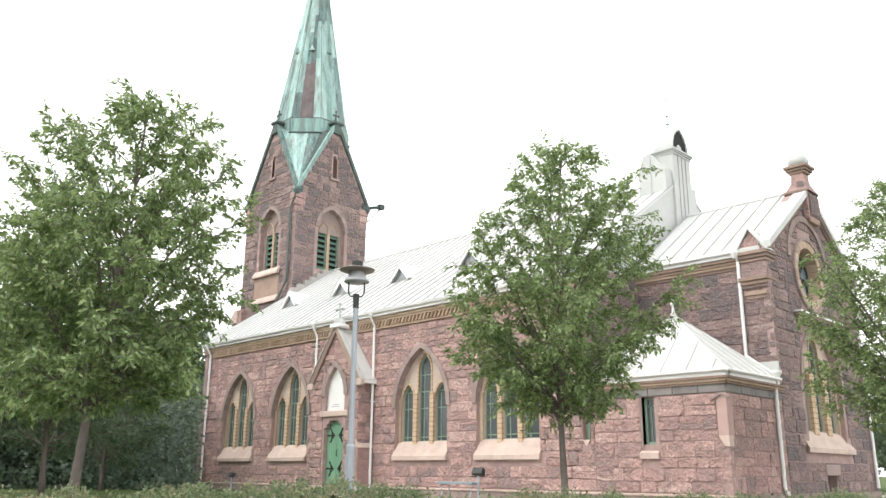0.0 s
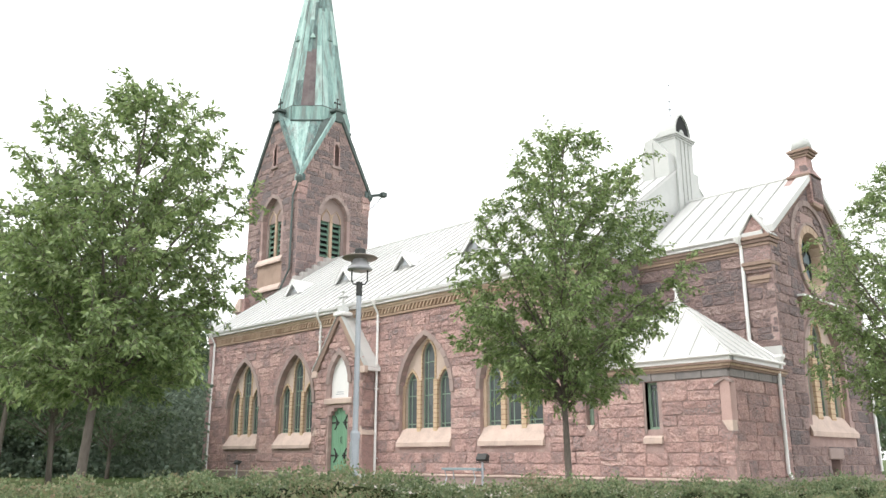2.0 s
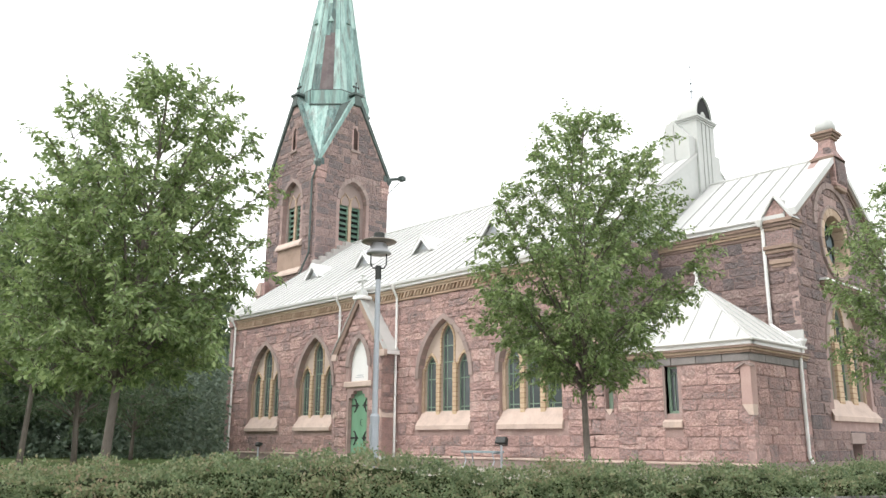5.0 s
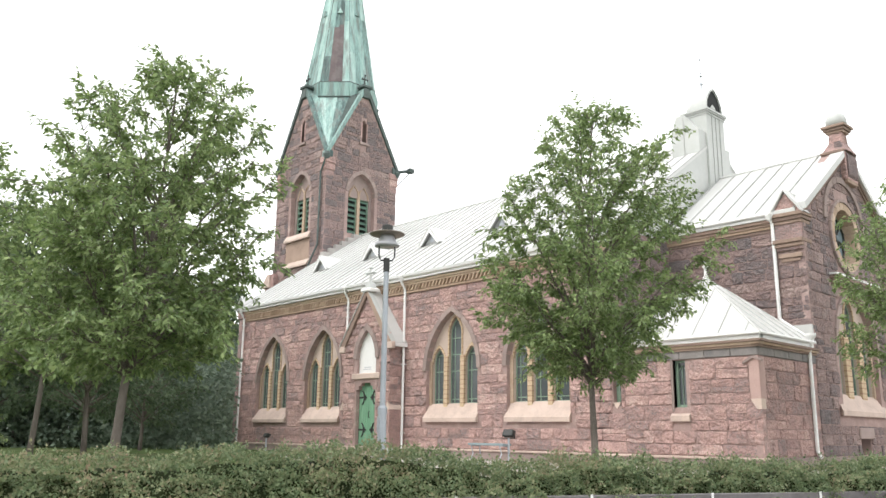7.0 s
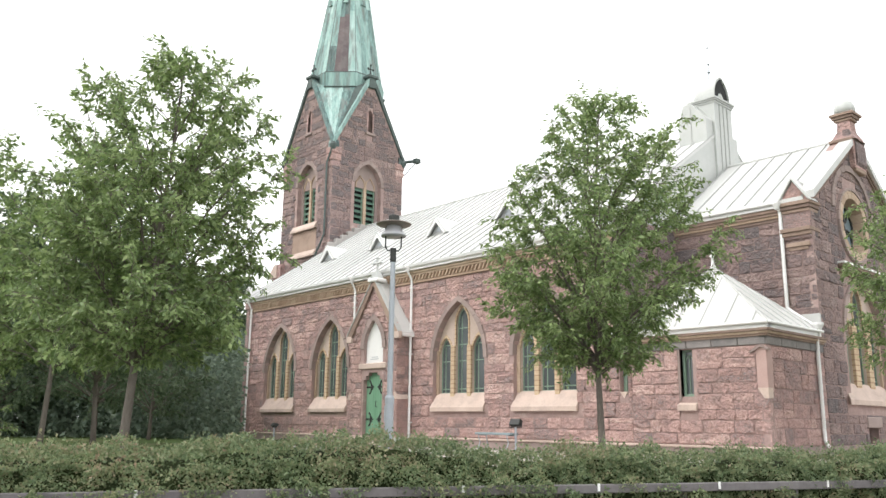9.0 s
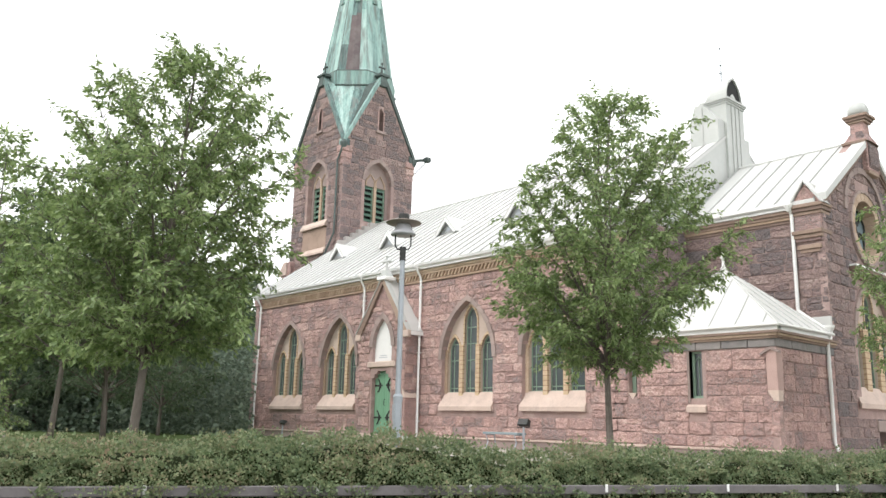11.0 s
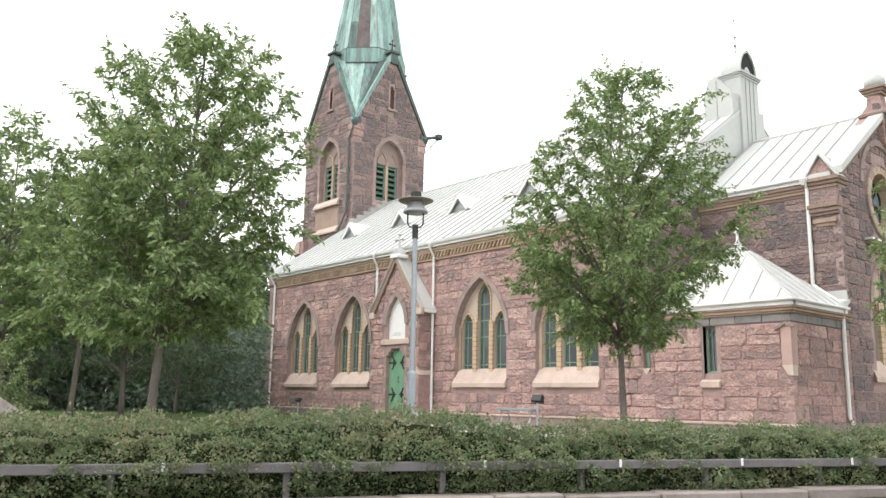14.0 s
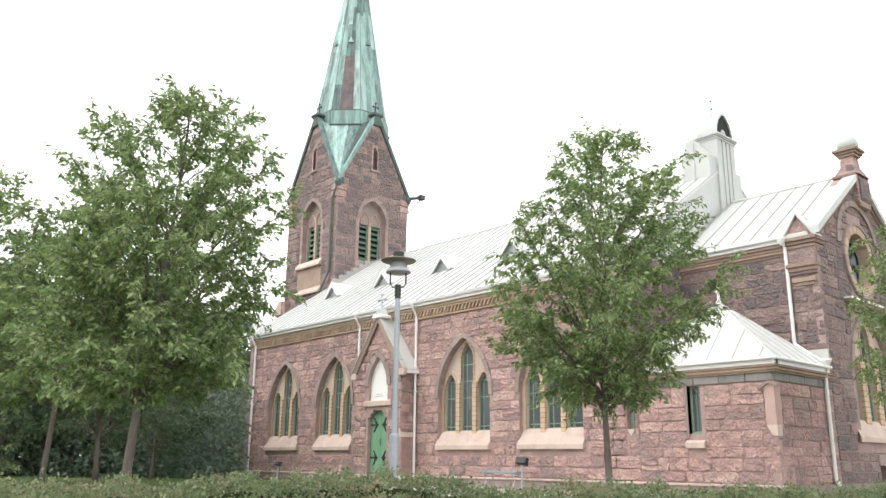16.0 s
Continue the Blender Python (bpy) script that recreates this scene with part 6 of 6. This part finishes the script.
part("disc", lathe(B(), [(0.1, 4.715), (0.31, 4.735), (0.322, 4.748), (0.31, 4.757), (0.18, 4.785), (0.115, 4.795)], 32), BROWNMETAL, lamp, "flat brown-grey metal disc", smooth=True)
part("cap", lathe(B(), [(0.1, 4.79), (0.1, 4.895), (0.09, 4.91)], 18), IRON, lamp, "dark round cap")

# ---- small things by the church wall ----
bench = thing("bench", "blue-grey painted wooden bench by the church wall", "bench", (-19.08, 19.9, GROUND_CH))
for z, y in ((0.5, -0.15), (0.5, 0.0), (0.5, 0.15)):
    part("seat_board", box(B(), -0.8, 0.8, y - 0.06, y + 0.06, z, z + 0.075, I4, 0.008), BENCHBLUE, bench)
for x in (-0.65, 0.65):
    bm = B()
    tube(bm, [(x, -0.24, 0), (x, -0.1, 0.25), (x, -0.2, 0.49), (x, 0.2, 0.49)], 0.022, 6)
    tube(bm, [(x, 0.28, 0), (x, 0.2, 0.49)], 0.022, 6)
    part("leg_frame", bm, GALVA, bench, "curved grey iron leg")


def floodlight(at, turn, tall=0.78):
    f = thing("floodlight", "black floodlight on a short post aimed at the church", "floodlight", at, "floodlights")
    f.scale = (0.95, 0.95, tall)
    m = Matrix.Rotation(turn, 4, "Z")
    part("post", lathe(B(), [(0.04, 0), (0.04, 0.98)], 8), GALVA, f)
    part("bracket", tube(B(), [m @ Vector((-0.24, 0, 1.15)), m @ Vector((-0.24, 0, 0.96)), m @ Vector((0.24, 0, 0.96)), m @ Vector((0.24, 0, 1.15))], 0.018, 6), IRON, f)
    part("housing", box(B(), -0.2, 0.2, -0.1, 0.12, -0.12, 0.16, m @ Matrix.Translation((0, 0, 1.14)) @ Matrix.Rotation(radians(-25), 4, "X"), 0.02), IRON, f)
    part("lens", box(B(), -0.18, 0.18, 0.121, 0.13, -0.1, 0.14, m @ Matrix.Translation((0, 0, 1.14)) @ Matrix.Rotation(radians(-25), 4, "X")), GLASS, f)


floodlight((-18.25, 19.95, GROUND_CH), 0.2)
floodlight((-33.3, 20.0, GROUND_CH), -0.2, 0.6)
small = thing("ground_box", "small pale concrete box at the porch corner", "box", (-24.3, 20.0, GROUND_CH))
part("body", box(B(), -0.14, 0.14, -0.12, 0.12, 0, 0.3, I4, 0.01), GREYSHEET, small)

# stone gate pillar at the hedge's end
pil = Vector((-15.35, 3.45, ground_z(15.4) - 0.03))
pillar = thing("gate_pillar", "mottled stone gate pillar with a pointed pale cap", "pillar", tuple(pil))
part("shaft", box(B(), -0.24, 0.24, -0.24, 0.24, 0, 0.62, Matrix.Rotation(0.6, 4, "Z"), 0.04), MORTAR, pillar, "rough mottled field-stone shaft")
bm = B()
pm = Matrix.Rotation(0.6, 4, "Z")
lo = [bm.verts.new(pm @ Vector((sx * 0.29, sy * 0.29, 0.62))) for sx, sy in ((-1, -1), (1, -1), (1, 1), (-1, 1))]
hi = [bm.verts.new(pm @ Vector((sx * 0.28, sy * 0.28, 0.67))) for sx, sy in ((-1, -1), (1, -1), (1, 1), (-1, 1))]
tp = bm.verts.new((0, 0, 0.93))
bm.faces.new(lo[::-1])
for k in range(4):
    bm.faces.new((lo[k], lo[(k + 1) % 4], hi[(k + 1) % 4], hi[k]))
    bm.faces.new((hi[k], hi[(k + 1) % 4], tp))
part("cap", bm, KERBSTONE, pillar, "pointed pale stone cap")
